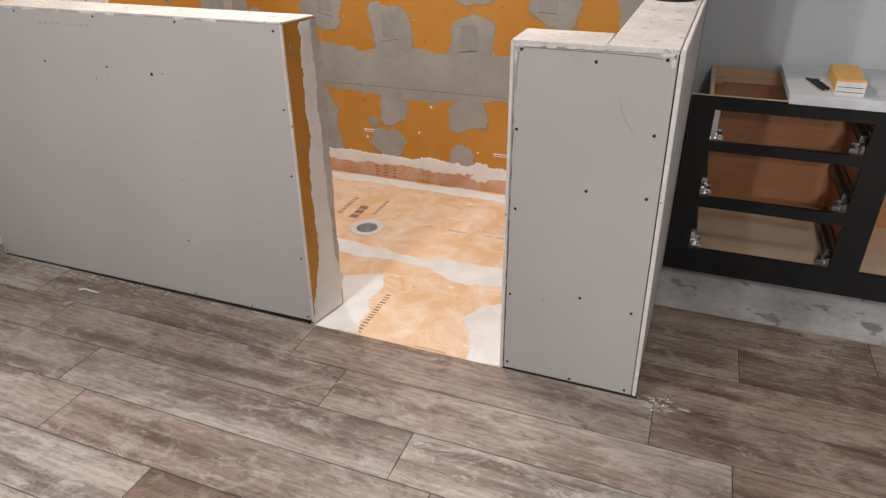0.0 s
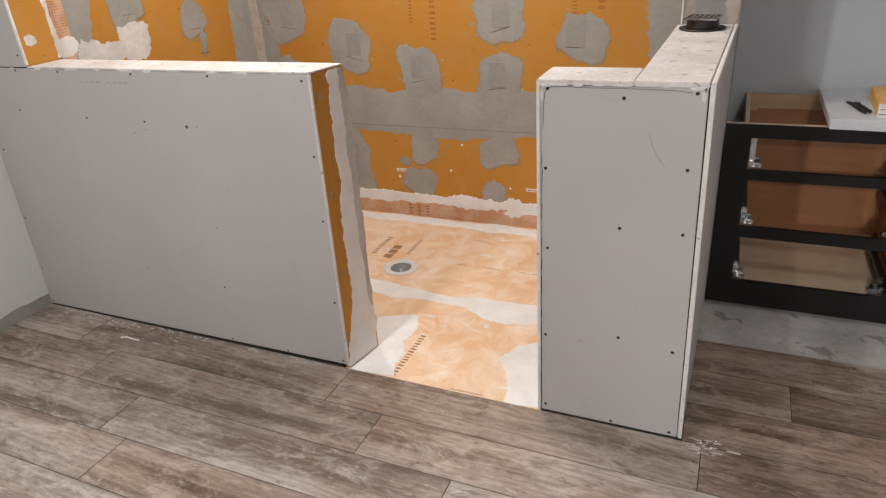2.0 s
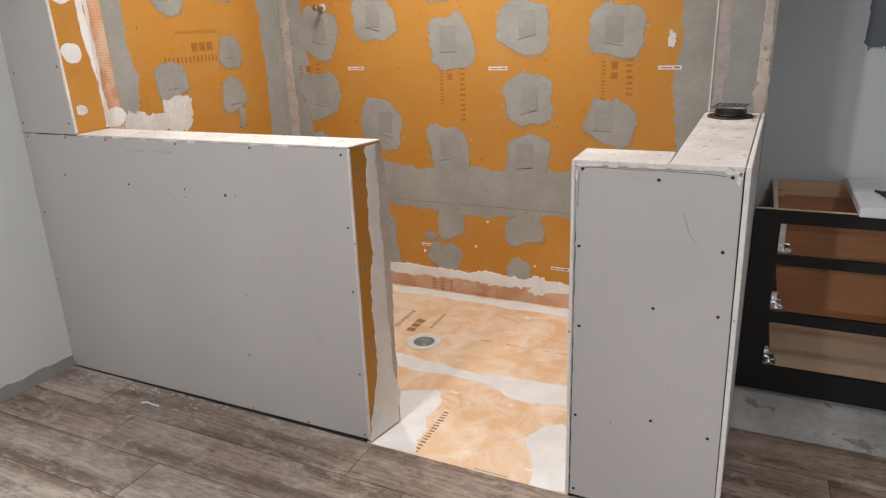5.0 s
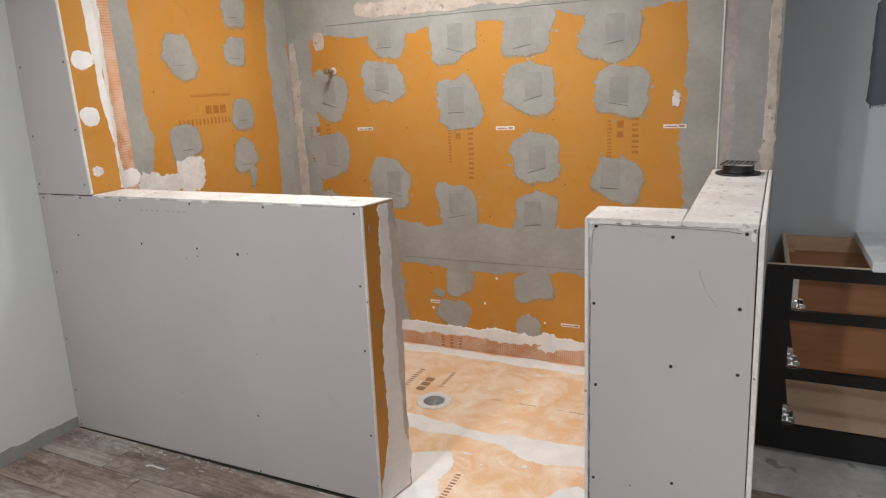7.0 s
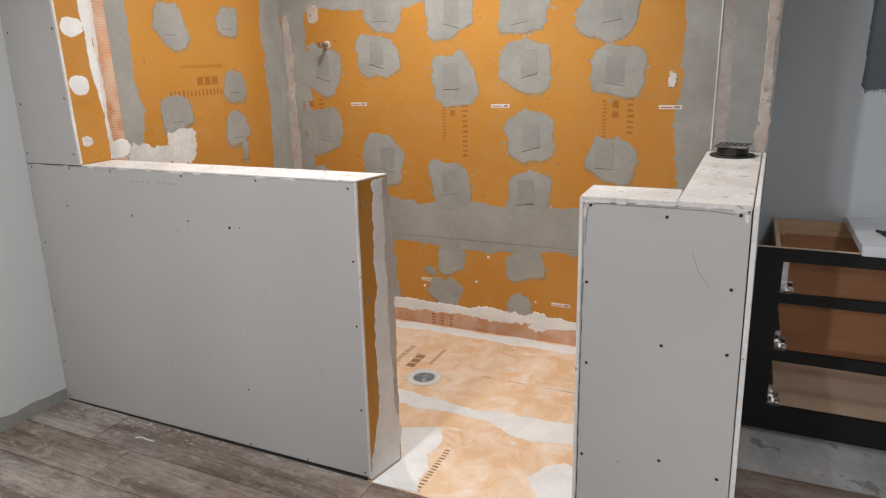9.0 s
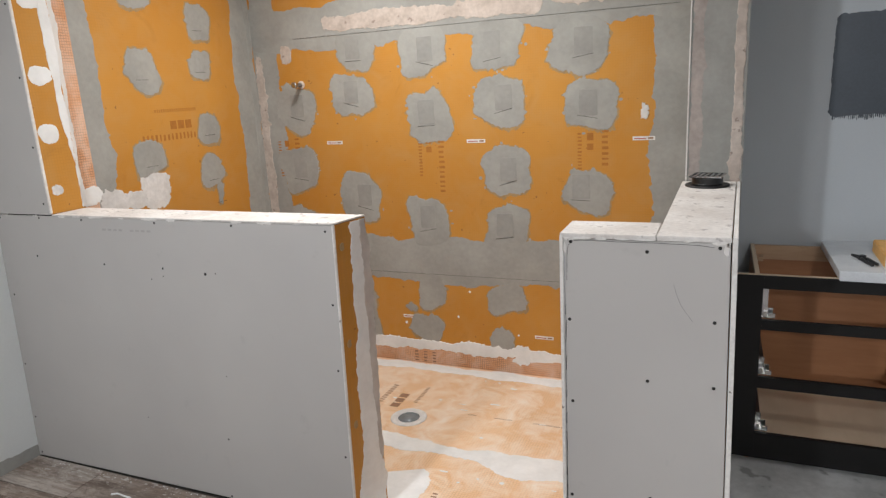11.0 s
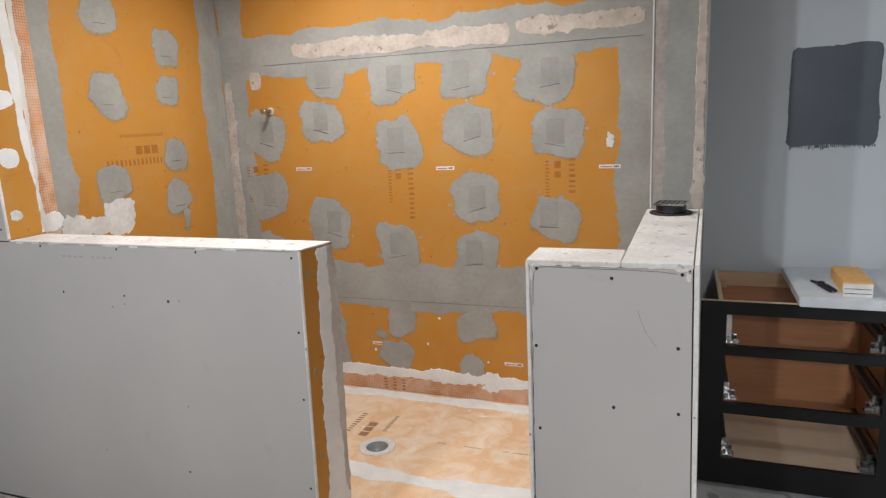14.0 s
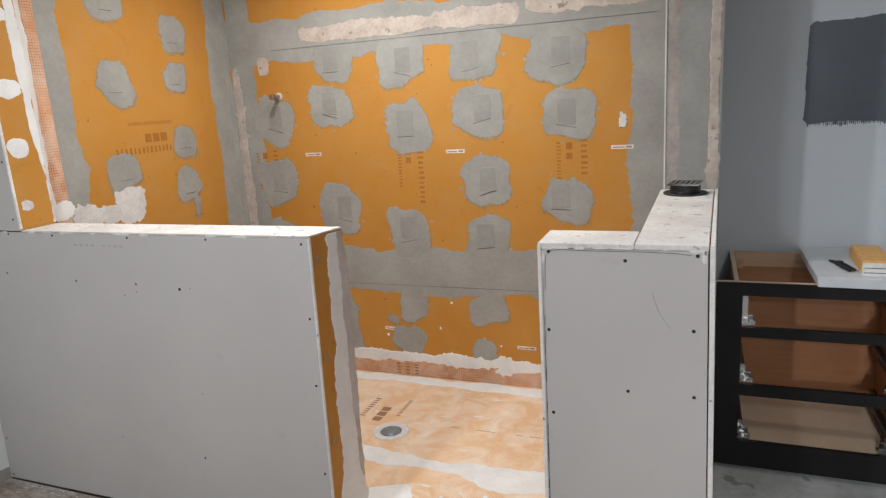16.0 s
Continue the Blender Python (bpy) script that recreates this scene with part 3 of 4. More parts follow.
for k, (u, v, ru, rv) in enumerate(BLOBS_HIGH + BLOBS_LOW + BLOBS_FOOT):
    part("thinset_film", smear(on_back, u + 0.002, v - 0.003, ru + 0.005, rv + 0.007, 2.7 + 2.2 * (k * 0.37 % 1), 0.014, k + 3, 0.045, 0.0004, 0.28 * math.sin(k * 1.7)), FILM, wall_back)
    patch = part("thinset_patch", smear(on_back, u, v, ru, rv, 2.7 + 2.2 * (k * 0.37 % 1), 0.013, k + 3, 0.045, 0.0, 0.28 * math.sin(k * 1.7)), THINSET, wall_back)
    if k < 15:
        tilt = 0.022 * math.sin(k * 2.4)
        part("pad", smear(on_back, u + tilt, v + 0.012, 0.045, 0.062, 14, 0.002, k + 130, 0.004, 0.0021), THINSET_DARK, patch)
        cut = flat(on_back, u + tilt - 0.05, v - 0.058, u + tilt + 0.045, v - 0.0562, 0.0026)
        bmesh.ops.rotate(cut, verts=cut.verts, cent=(u, 1.43, v - 0.057), matrix=Matrix.Rotation(0.28 * math.sin(k * 1.9), 3, "Y"))
        part("cut_line", cut, GROUT_SHADE, patch)
# trowelled bands over the joints
part("joint_band", smear(on_back, -1.36, 0.61, 1.20, 0.125, 14, 0.012, 50, 0.03, 0.0006), THINSET, wall_back)
part("joint_band", smear(on_back, -1.36, 1.876, 1.20, 0.113, 14, 0.012, 51, 0.035, 0.0008), THINSET, wall_back)
part("joint_band", smear(on_back, -2.45, 1.2, 0.085, 1.2, 14, 0.012, 52, 0.03, 0.00045), THINSET, wall_back)
part("joint_band", smear(on_back, -0.25, 1.2, 0.095, 1.2, 14, 0.012, 53, 0.03, 0.0005), THINSET, wall_back)
part("skimmed_tape", smear(on_back, -1.465, 1.884, 0.60, 0.040, 9, 0.012, 60, 0.022, 0.0024), PINKISH, wall_back)
part("skimmed_tape", smear(on_back, -0.53, 1.905, 0.295, 0.032, 9, 0.012, 61, 0.02, 0.0024), PINKISH, wall_back)
part("corner_tape", smear(on_back, -2.494, 0.95, 0.030, 0.80, 5, 0.013, 62, 0.014, 0.0022), PINKISH, wall_back)
part("skimmed_tape", smear(on_back, -2.305, 1.743, 0.030, 0.042, 6, 0.012, 63, 0.015, 0.0024), PINKISH, wall_back)
part("joint_line", flat(on_back, -2.25, 1.823, -0.24, 1.8240, 0.0027), GROUT_SHADE, wall_back)
part("joint_line", flat(on_back, -2.0, 0.527, -0.45, 0.5280, 0.0012), GROUT_SHADE, wall_back)
# white mortar and sealing band along the foot
part("sealing_band", flat(on_back, -2.52, -0.006, -0.2, 0.082, 0.0022), BAND, wall_back, "orange sealing band mesh")
part("white_mortar", smear(on_back, -1.36, 0.105, 1.15, 0.030, 14, 0.012, 70, 0.022, 0.0030), WHITE, wall_back)
part("white_mortar", smear(on_back, -0.99, 0.10, 0.045, 0.055, 3, 0.02, 71, 0.02, 0.0034), WHITE, wall_back)
part("white_mortar", smear(on_back, -0.385, 1.375, 0.020, 0.032, 2.0, 0.022, 72, 0.02, 0.004), SKIM, wall_back)

# printed marks and stickers on the board
for u, v in ((-2.04, 1.257), (-1.206, 1.249), (-0.385, 1.245), (-1.638, 0.271), (-0.87, 0.215)):
    label = part("sticker", flat(on_back, u - 0.05, v - 0.009, u + 0.05, v + 0.009, 0.0012), PAPER, wall_back, "small white label")
    part("print_bar", flat(on_back, u + 0.018, v - 0.004, u + 0.042, v + 0.004, 0.0016), DARKINK, label)
    part("print_bar", flat(on_back, u - 0.043, v - 0.003, u + 0.010, v + 0.001, 0.0016), RED, label)


def print_column(parent, plane, u, v0, v1, wide, seed, mat=INK, across=False):
    """A line of plain letter-sized bars, running along v (or along u)."""
    rnd = random.Random(seed)
    bms = []
    p = v0
    while p < v1:
        w = wide * rnd.uniform(0.26, 0.40)
        q = (p, u - wide * 0.45, p + w, u + wide * rnd.choice((0.35, 0.45, 0.45)))
        bms.append(flat(plane, *(q if across else (q[1], q[0], q[3], q[2])), 0.0006))
        p += w + wide * 0.42
    part("print_mark", join(*bms), mat, parent)


for u in (-1.40, -0.56, -2.29):
    print_column(wall_back, on_back, u, 0.985 if -2 < u < -1 else 1.12, 1.29, 0.034, int(-u * 100))
    print_column(wall_back, on_back, u - 0.12, 1.07, 1.27, 0.022, int(-u * 90))
    part("print_mark", join(flat(on_back, u - 0.085, 1.195, u - 0.055, 1.225, 0.0007), flat(on_back, u - 0.085, 1.240, u - 0.055, 1.275, 0.0007)), INK, wall_back)

# shower arm pipe
pipe = tagged(new("shower_pipe"), "short brass pipe stub sticking out of the shower wall", "pipe")
part("pipe_body", lathe([(0.011, 0.0), (0.011, 0.055), (0.015, 0.056), (0.015, 0.075), (0.009, 0.076)], (-2.222, 1.434, 1.578), 20, "y"), METAL, pipe, "", True)
part("collar", lathe([(0.022, 0.0), (0.022, 0.005), (0.016, 0.010)], (-2.222, 1.434, 1.578), 20, "y"), PINKISH, pipe)

# ---- shower's side wall ----
for k, (u, v, ru, rv) in enumerate([(0.629, 2.025, 0.095, 0.10), (1.014, 1.906, 0.086, 0.100), (0.615, 1.668, 0.088, 0.094), (0.997, 1.703, 0.076, 0.075), (0.595, 1.273, 0.093, 0.080), (1.006, 1.386, 0.080, 0.080), (0.996, 1.154, 0.096, 0.086), (0.62, 0.6, 0.09, 0.09), (1.03, 1.03, 0.035, 0.06)]):
    part("thinset_film", smear(on_left, u, v - 0.004, ru + 0.007, rv + 0.008, 2.8, 0.014, k + 23, 0.045, 0.0004), FILM, wall_left)
    patch = part("thinset_patch", smear(on_left, u, v, ru, rv, 2.8, 0.011, k + 23, 0.045), THINSET, wall_left)
    part("cut_line", flat(on_left, u - 0.04, v - 0.040, u + 0.03, v - 0.0386, 0.0024), GROUT_SHADE, patch)
part("white_mortar", smear(on_left, 0.594, 1.115, 0.092, 0.085, 3.5, 0.016, 81, 0.03), SKIM, wall_left)
part("white_mortar", smear(on_left, 0.46, 1.09, 0.07, 0.045, 2.6, 0.012, 86, 0.03), SKIM, wall_left)
part("white_mortar", smear(on_left, 0.36, 1.10, 0.07, 0.05, 2.6, 0.02, 82, 0.03), SKIM, wall_left)
part("joint_band", smear(on_left, 0.305, 1.3, 0.075, 1.25, 14, 0.012, 83, 0.03, 0.0006), THINSET, wall_left)
part("joint_band", smear(on_left, 1.35, 1.2, 0.09, 1.25, 14, 0.012, 84, 0.03, 0.0006), THINSET, wall_left)
part("corner_tape", smear(on_left, 1.405, 1.2, 0.020, 1.1, 14, 0.006, 85, 0.008, 0.0022), THINSET, wall_left)
print_column(wall_left, on_left, 1.36, 0.56, 0.90, 0.034, 5, INK, True)
print_column(wall_left, on_left, 1.485, 0.655, 0.92, 0.018, 6, INK, True)
part("print_mark", join(flat(on_left, 0.74, 1.395, 0.78, 1.435, 0.0007), flat(on_left, 0.79, 1.395, 0.83, 1.435, 0.0007), flat(on_left, 0.84, 1.395, 0.88, 1.435, 0.0007)), INK, wall_left)

# stub's end: white mortar, mesh band and patches
part("sealing_band", flat(on_left, 0.205, 1.0, 0.272, 2.44, 0.0030), BAND, wall_left, "orange sealing band mesh")
part("white_mortar", stroke(on_stub, [(0.150, 1.124, 0.003), (0.149, 1.30, 0.005), (0.142, 1.40, 0.012), (0.136, 1.54, 0.017), (0.131, 1.75, 0.021), (0.130, 2.1, 0.021), (0.130, 2.44, 0.021)], 90, 0.008, 0.0018), WHITE, stub)
part("white_mortar", stroke(lambda u, v, h: on_left(u, v, h + 0.003), [(0.182, 1.124, 0.026), (0.182, 1.5, 0.027), (0.186, 1.8, 0.032), (0.186, 2.44, 0.032)], 89, 0.008, 0.0014), WHITE, wall_left)
for v, u, ru, rv in ((1.92, 0.07, 0.040, 0.026), (1.645, 0.072, 0.046, 0.034), (1.425, 0.055, 0.032, 0.030), (1.21, 0.052, 0.026, 0.022)):
    part("white_mortar", smear(on_stub, u, v, ru, rv, 2.6, 0.006, int(v * 100), 0.022), WHITE if v > 1.3 else SKIM, stub)
part("white_mortar", smear(lambda u, v, h: on_left(u, v, h + 0.003), 0.225, 1.15, 0.060, 0.030, 2.6, 0.014, 87, 0.03), WHITE, wall_left)

# half wall's end: white and grey skim
part("white_mortar", stroke(on_end, [(0.084, 0.003, 0.082), (0.085, 0.06, 0.080), (0.098, 0.12, 0.068), (0.108, 0.25, 0.056), (0.110, 0.5, 0.048), (0.108, 0.8, 0.037), (0.106, 1.108, 0.026)], 91, 0.016, 0.0016), WHITE, half_wall, "pale skimmed mortar")
part("thinset_skim", stroke(on_end, [(0.158, 0.20, 0.004), (0.150, 0.45, 0.016), (0.146, 0.8, 0.019), (0.138, 1.108, 0.017)], 92, 0.012, 0.0026), DRIED, half_wall, "pale grey smeared corner tape")
for v in (1.035, 0.70, 0.40):
    part("washer", lathe([(0.014, -0.001), (0.014, 0.0012), (0.006, 0.0006)], on_end(0.034, v, 0.001), 14, "x"), FILM, half_wall)

# column: skim stripes
part("skimmed_tape", smear(on_column, -0.005, 1.79, 0.016, 0.68, 14, 0.008, 95, 0.008, 0.0016), PINKISH, column)
part("skim_stripe", smear(on_column, -0.148, 1.82, 0.020, 0.70, 14, 0.010, 96, 0.014, 0.0005), TAPE_GREY, column)
part("corner_bead", block(-0.1805, 0.967, 1.1145, -0.175, 0.976, 2.45, 0.0015), GYPSUM, column, "thin white corner bead")
for u, v, ru, rv in ((-0.048, 1.099, 0.024, 0.007), (-0.034, 1.083, 0.007, 0.016), (-0.432, 1.099, 0.014, 0.006), (-0.443, 1.075, 0.004, 0.02)):
    part("torn_paper", smear(on_front, u, v, ru, rv, 2.2, 0.004, int(v * 999), 0.004, 0.0012), GYPSUM, pony, "torn white paper edge")
rnd = random.Random(8)
part("torn_paper", join(*[smear(on_front, -2.7 + 0.125 * k + rnd.uniform(-0.04, 0.04), 1.1125, rnd.uniform(0.012, 0.04), rnd.uniform(0.0015, 0.0045), 2.2, 0.002, 600 + k, 0.003, 0.0012) for k in range(12)]), GYPSUM, half_wall, "torn white paper edge")
part("torn_paper", join(*[smear(on_front, -0.40 + 0.055 * k, 1.1015, rnd.uniform(0.01, 0.028), rnd.uniform(0.002, 0.004), 2.2, 0.002, 620 + k, 0.003, 0.0012) for k in range(6)]), GYPSUM, pony, "torn white paper edge")
# cracked paper line round the pony wall's board
crack = [(-0.4385, 0.98), (-0.4375, 1.05), (-0.434, 1.078), (-0.424, 1.092), (-0.40, 1.0955), (-0.30, 1.094), (-0.20, 1.0945), (-0.10, 1.0925), (-0.062, 1.088)]
part("crack_line", tube([(x + 0.0015 * noise.noise((x * 40, z * 40, 1)), -0.0004, z) for x, z in crack], 0.0006, 6), SCREWHEAD, pony)
rnd = random.Random(12)
part("crack_line", join(*[tube([(-0.4412 + rnd.uniform(-0.0012, 0.0012), -0.0004, z), (-0.4412 + rnd.uniform(-0.0012, 0.0012), -0.0004, z + rnd.uniform(0.02, 0.07))], 0.0008, 5) for z in np.arange(0.03, 0.95, 0.085)]), SCREWHEAD, pony)
# pencil arc and faded print on the drywall
part("pencil_mark", tube([(-0.158, -0.0003, 0.985), (-0.150, -0.0003, 0.958), (-0.138, -0.0003, 0.928), (-0.109, -0.0003, 0.887)], 0.00032, 6), SCREWHEAD, pony)
part("faded_print", join(*[flat(on_front, -2.20 + 0.028 * k, 1.064, -2.182 + 0.028 * k, 1.072, 0.0004) for k in range(9) if k != 4]), FADED, half_wall)

# ---- shower floor smears, prints and drain ----
part("white_mortar", smear(on_floor, -1.36, 1.375, 1.14, 0.042, 14, 0.010, 100, 0.03, 0.0018), WHITE, shower_floor)
part("white_mortar", stroke(on_floor, [(-2.2, 0.58, 0.05), (-1.75, 0.62, 0.06), (-1.40, 0.612, 0.058), (-1.20, 0.604, 0.045), (-1.06, 0.598, 0.034), (-0.92, 0.592, 0.056), (-0.77, 0.567, 0.084), (-0.59, 0.583, 0.074), (-0.44, 0.585, 0.07)], 101, 0.020), WHITE, shower_floor)
part("white_mortar", stroke(on_floor, [(-1.110, 0.003, 0.095), (-1.120, 0.10, 0.080), (-1.140, 0.24, 0.080), (-1.165, 0.33, 0.104), (-1.20, 0.405, 0.075)], 102, 0.030, 0.0020), WHITE, shower_floor)
part("white_mortar", stroke(on_floor, [(-0.505, 0.003, 0.070), (-0.525, 0.15, 0.092), (-0.545, 0.26, 0.122), (-0.50, 0.345, 0.075)], 103, 0.026, 0.0020), WHITE, shower_floor)

print_column(shower_floor, on_floor, -1.02, 0.02, 0.30, 0.026, 31, DARKINK)
for k, (a, b) in enumerate(((-1.12, -1.08), (-0.99, -0.90), (-0.80, -0.67))):
    print_column(shower_floor, on_floor, 0.93, a, b, 0.010, 32 + k * 50, DARKINK, True)
print_column(shower_floor, on_floor, -1.60, 0.93, 1.12, 0.030, 33, DARKINK)
print_column(shower_floor, on_floor, -1.42, 0.97, 1.14, 0.022, 34, DARKINK)
print_column(shower_floor, on_floor, 0.012, -0.78, -0.66, 0.010, 35, DARKINK, True)
part("print_mark", join(*[flat(on_floor, -1.53, 0.90 + 0.052 * k, -1.485, 0.94 + 0.052 * k, 0.0008) for k in range(3)]), DARKINK, shower_floor)
for k in range(3):
    print_column(wall_back, lambda u, v, h: on_back(u, v, h + 0.0022), -1.62 + 0.055 * k, 0.004, 0.07, 0.024, 40 + k, DARKINK)
rnd = random.Random(17)
part("mortar_splashes", join(*[smear(on_floor, rnd.uniform(-1.6, -0.5), rnd.uniform(0.05, 1.3), rnd.uniform(0.006, 0.024), rnd.uniform(0.002, 0.006), 2.2, 0.003, 400 + k, 0.004, 0.0012) for k in range(26)]), WHITE, shower_floor, "white mortar splashes")
part("mortar_splashes", join(*[smear(on_back, rnd.uniform(-1.9, -0.5), rnd.uniform(0.14, 0.45), rnd.uniform(0.003, 0.008), rnd.uniform(0.004, 0.012), 2.2, 0.002, 440 + k, 0.003, 0.0007) for k in range(5)]), WHITE, wall_back, "white mortar splashes")
flecks = []
for k in range(70):
    u, v, ru, rv = (BLOBS_HIGH + BLOBS_LOW)[k % 15]
    a = rnd.uniform(0, 6.28)
    flecks.append(smear(on_back, u + (ru + rnd.uniform(0.005, 0.035)) * math.cos(a), v + (rv + rnd.uniform(0.005, 0.035)) * math.sin(a), rnd.uniform(0.0025, 0.010), rnd.uniform(0.0025, 0.008), 2.2, 0.002, 500 + k, 0.004, 0.0006))
part("thinset_flecks", join(*flecks), THINSET, wall_back, "grey thinset flecks")
drain = tagged(new("shower_drain"), "round grey shower drain flange with an open well", "drain")
dz = shower_z(*DRAIN)
part("flange", lathe([(0.087, -0.004), (0.088, 0.002), (0.083, 0.005), (0.058, 0.004), (0.052, 0.002), (0.051, -0.02), (0.055, -0.02)], (*DRAIN, dz), 40), PLASTIC, drain, "pale grey plastic ring", True)
part("well", lathe([(0.0525, 0.0), (0.050, -0.045), (0.030, -0.050), (0.028, -0.075), (0.001, -0.076)], (*DRAIN, dz), 40), WELL, drain, "blue-grey open well", True)

# ---- vanity cabinet ----
vanity = tagged(new("vanity_cabinet"), "black vanity cabinet frame with empty drawer bays and brown insides", "cabinet")
VX0, VX1, VY0, VY1, VZ0, VZ1 = 0.022, 1.50, 0.887, 1.395, 0.012, 0.772
BX0 = 0.084
S1, S2 = 0.113, 0.646
for x0, x1, z0, z1, name in ((VX0, S1, VZ0, VZ1, "stile"), (S2, 0.748, VZ0 + 0.110, 0.720, "stile"), (1.40, VX1, VZ0, VZ1, "stile"), (S1, 1.40, 0.720, VZ1, "rail"), (S1, S2, 0.556, 0.596, "rail"), (S1, S2, 0.315, 0.362, "rail"), (S1, 1.40, VZ0, 0.122, "rail")):
    part(name, block(x0, VY0, z0, x1, VY0 + 0.019, z1, 0.0012), BLACK, vanity)
part("side_panel", block(BX0, VY0 + 0.019, 0.0, BX0 + 0.015, VY1, VZ1), BROWN, vanity, "brown plywood side")
part("side_panel", block(VX1 - 0.016, VY0 + 0.019, 0.0, VX1, VY1, VZ1), BROWN, vanity, "brown plywood side")
part("divider", block(0.672, VY0 + 0.019, 0.11, 0.688, VY1, VZ1 - 0.03), BROWN, vanity, "brown plywood divider")
part("back_panel", block(BX0 + 0.015, VY1 - 0.006, 0.0, VX1 - 0.016, VY1, VZ1 - 0.062), BROWN, vanity, "brown plywood back")
part("back_rail", block(BX0 + 0.015, VY1 - 0.020, VZ1 - 0.062, VX1 - 0.016, VY1 - 0.001, VZ1), AGED, vanity, "brown plywood nailing rail")
part("corner_block", block(BX0 + 0.0155, VY1 - 0.075, VZ1 - 0.058, BX0 + 0.05, VY1 - 0.0205, VZ1 - 0.040), AGED, vanity, "brown plywood corner block")
part("bottom_panel", block(BX0 + 0.015, VY0 + 0.019, 0.096, VX1 - 0.016, VY1 - 0.006, 0.112), TAN, vanity, "raw plywood bottom")
part("top_strip", block(VX0, VY0 + 0.003, VZ1 - 0.001, VX1, VY0 + 0.020, VZ1 + 0.0015), TAN, vanity, "raw plywood edge")
part("top_strip", block(BX0 - 0.0004, VY0 + 0.021, VZ1 - 0.016, BX0 + 0.0154, VY1, VZ1 + 0.002), TAN, vanity, "raw plywood edge")


def drawer_slide(x, side, z, wide=1.0):
    """A ball-bearing slide on its wall, with a dark runner and a bright front bracket; side is +1 on the left wall."""
    def bar(d0, d1, y0, z0, y1, z1, bevel=0.0):
        a, b = sorted((x + side * d0 * wide, x + side * d1 * wide))
        return block(a, y0, z0, b, y1, z1, bevel)

    end = VY1 - 0.03
    s = part("drawer_slide", join(bar(0, 0.002, VY0 + 0.03, z, end, z + 0.045), bar(0, 0.011, VY0 + 0.03, z, end, z + 0.004), bar(0, 0.011, VY0 + 0.03, z + 0.041, end, z + 0.045)), METAL, vanity, "zinc drawer slide")
    part("runner", join(bar(0.004, 0.022, VY0 + 0.06, z + 0.004, end - 0.08, z + 0.044, 0.002), bar(0.017, 0.024, VY0 + 0.10, z + 0.013, end - 0.20, z + 0.020)), DARKMETAL, s, "dark steel runner")
    bracket = part("bracket", join(bar(0.002, 0.040, VY0 + 0.020, z - 0.013, VY0 + 0.060, z - 0.010), bar(0.002, 0.036, VY0 + 0.052, z - 0.012, VY0 + 0.055, z + 0.018), bar(0.002, 0.005, VY0 + 0.020, z - 0.012, VY0 + 0.13, z + 0.05), bar(0.012, 0.020, VY0 + 0.020, z - 0.010, VY0 + 0.040, z + 0.014, 0.002), bar(0.026, 0.040, VY0 + 0.022, z - 0.010, VY0 + 0.030, z + 0.004), bar(0.006, 0.024, VY0 + 0.057, z - 0.010, VY0 + 0.060, z + 0.044, 0.0006)), CHROME, s, "bright clear-zinc bracket")
    for d in (0.009, 0.023):
        part("rivet", lathe([(0.0035, 0.0), (0.0035, 0.003), (0.002, 0.004)], (x + side * d * wide, VY0 + 0.052, z + 0.008), 10, "y"), DARKMETAL, bracket)


for z in (0.612, 0.378, 0.138):
    drawer_slide(0.1005, 1, z, 1.5)
    drawer_slide(0.672, -1, z, 1.9)

part("slide_plate", block(0.1145, VY0 + 0.030, 0.600, 0.134, VY0 + 0.034, 0.712, 0.001), METAL, vanity, "zinc mounting plate")
counter = tagged(new("countertop"), "pale grey countertop slab lying partway over the vanity", "countertop")
part("slab", hull([(0.352, 0.855, 0.775), (1.52, 0.830, 0.775), (1.52, 1.345, 0.775), (0.352, 1.335, 0.775), (0.349, 0.852, 0.812), (1.52, 0.827, 0.812), (1.52, 1.345, 0.812), (0.349, 1.335, 0.812)], 0.002), SLAB, counter)

# carton of cards and pliers on the slab
carton = tagged(new("carton"), "yellow and white carton lying on the countertop", "box")
M = pose(0.541, 1.012, 0.812, 0, 0, -1.5)
part("carton_body", block(-0.046, -0.127, 0.0, 0.046, 0.127, 0.050, 0.002), PAPER, carton, "white card layers").matrix_world = M
part("lid", join(block(-0.0475, -0.126, 0.046, 0.0475, 0.1285, 0.055, 0.003), block(-0.0475, -0.118, 0.010, -0.0462, 0.128, 0.047)), YELLOW, carton, "yellow lid").matrix_world = M
for z in (0.012, 0.029):
    part("seam", block(-0.042, -0.1280, z, 0.042, -0.1265, z + 0.002), DARKMETAL, carton).matrix_world = M


pliers = tagged(new("pliers"), "dark steel pliers with black handles on the countertop", "tool")
part("jaw", hull([(0.418, 1.085, 0.813), (0.428, 1.080, 0.813), (0.452, 1.035, 0.813), (0.436, 1.036, 0.813), (0.418, 1.085, 0.822), (0.426, 1.080, 0.822), (0.452, 1.035, 0.828), (0.436, 1.036, 0.828)], 0.001), DARKMETAL, pliers)
part("pivot", lathe([(0.013, 0.0), (0.013, 0.016), (0.008, 0.018)], (0.446, 1.030, 0.813), 18), DARKMETAL, pliers)
part("handle", tube([(0.446, 1.030, 0.820), (0.462, 1.008, 0.821), (0.470, 0.975, 0.820), (0.478, 0.94, 0.820)], 0.006), RUBBER, pliers)
part("handle", tube([(0.444, 1.030, 0.820), (0.441, 1.000, 0.821), (0.450, 0.965, 0.820), (0.462, 0.93, 0.820)], 0.006), RUBBER, pliers)

# loose drain grate on the pony wall
grate = tagged(new("drain_grate"), "square steel drain grate on a black riser atop the pony wall", "drain grate")
SP = (-0.098, 0.858, 1.114)
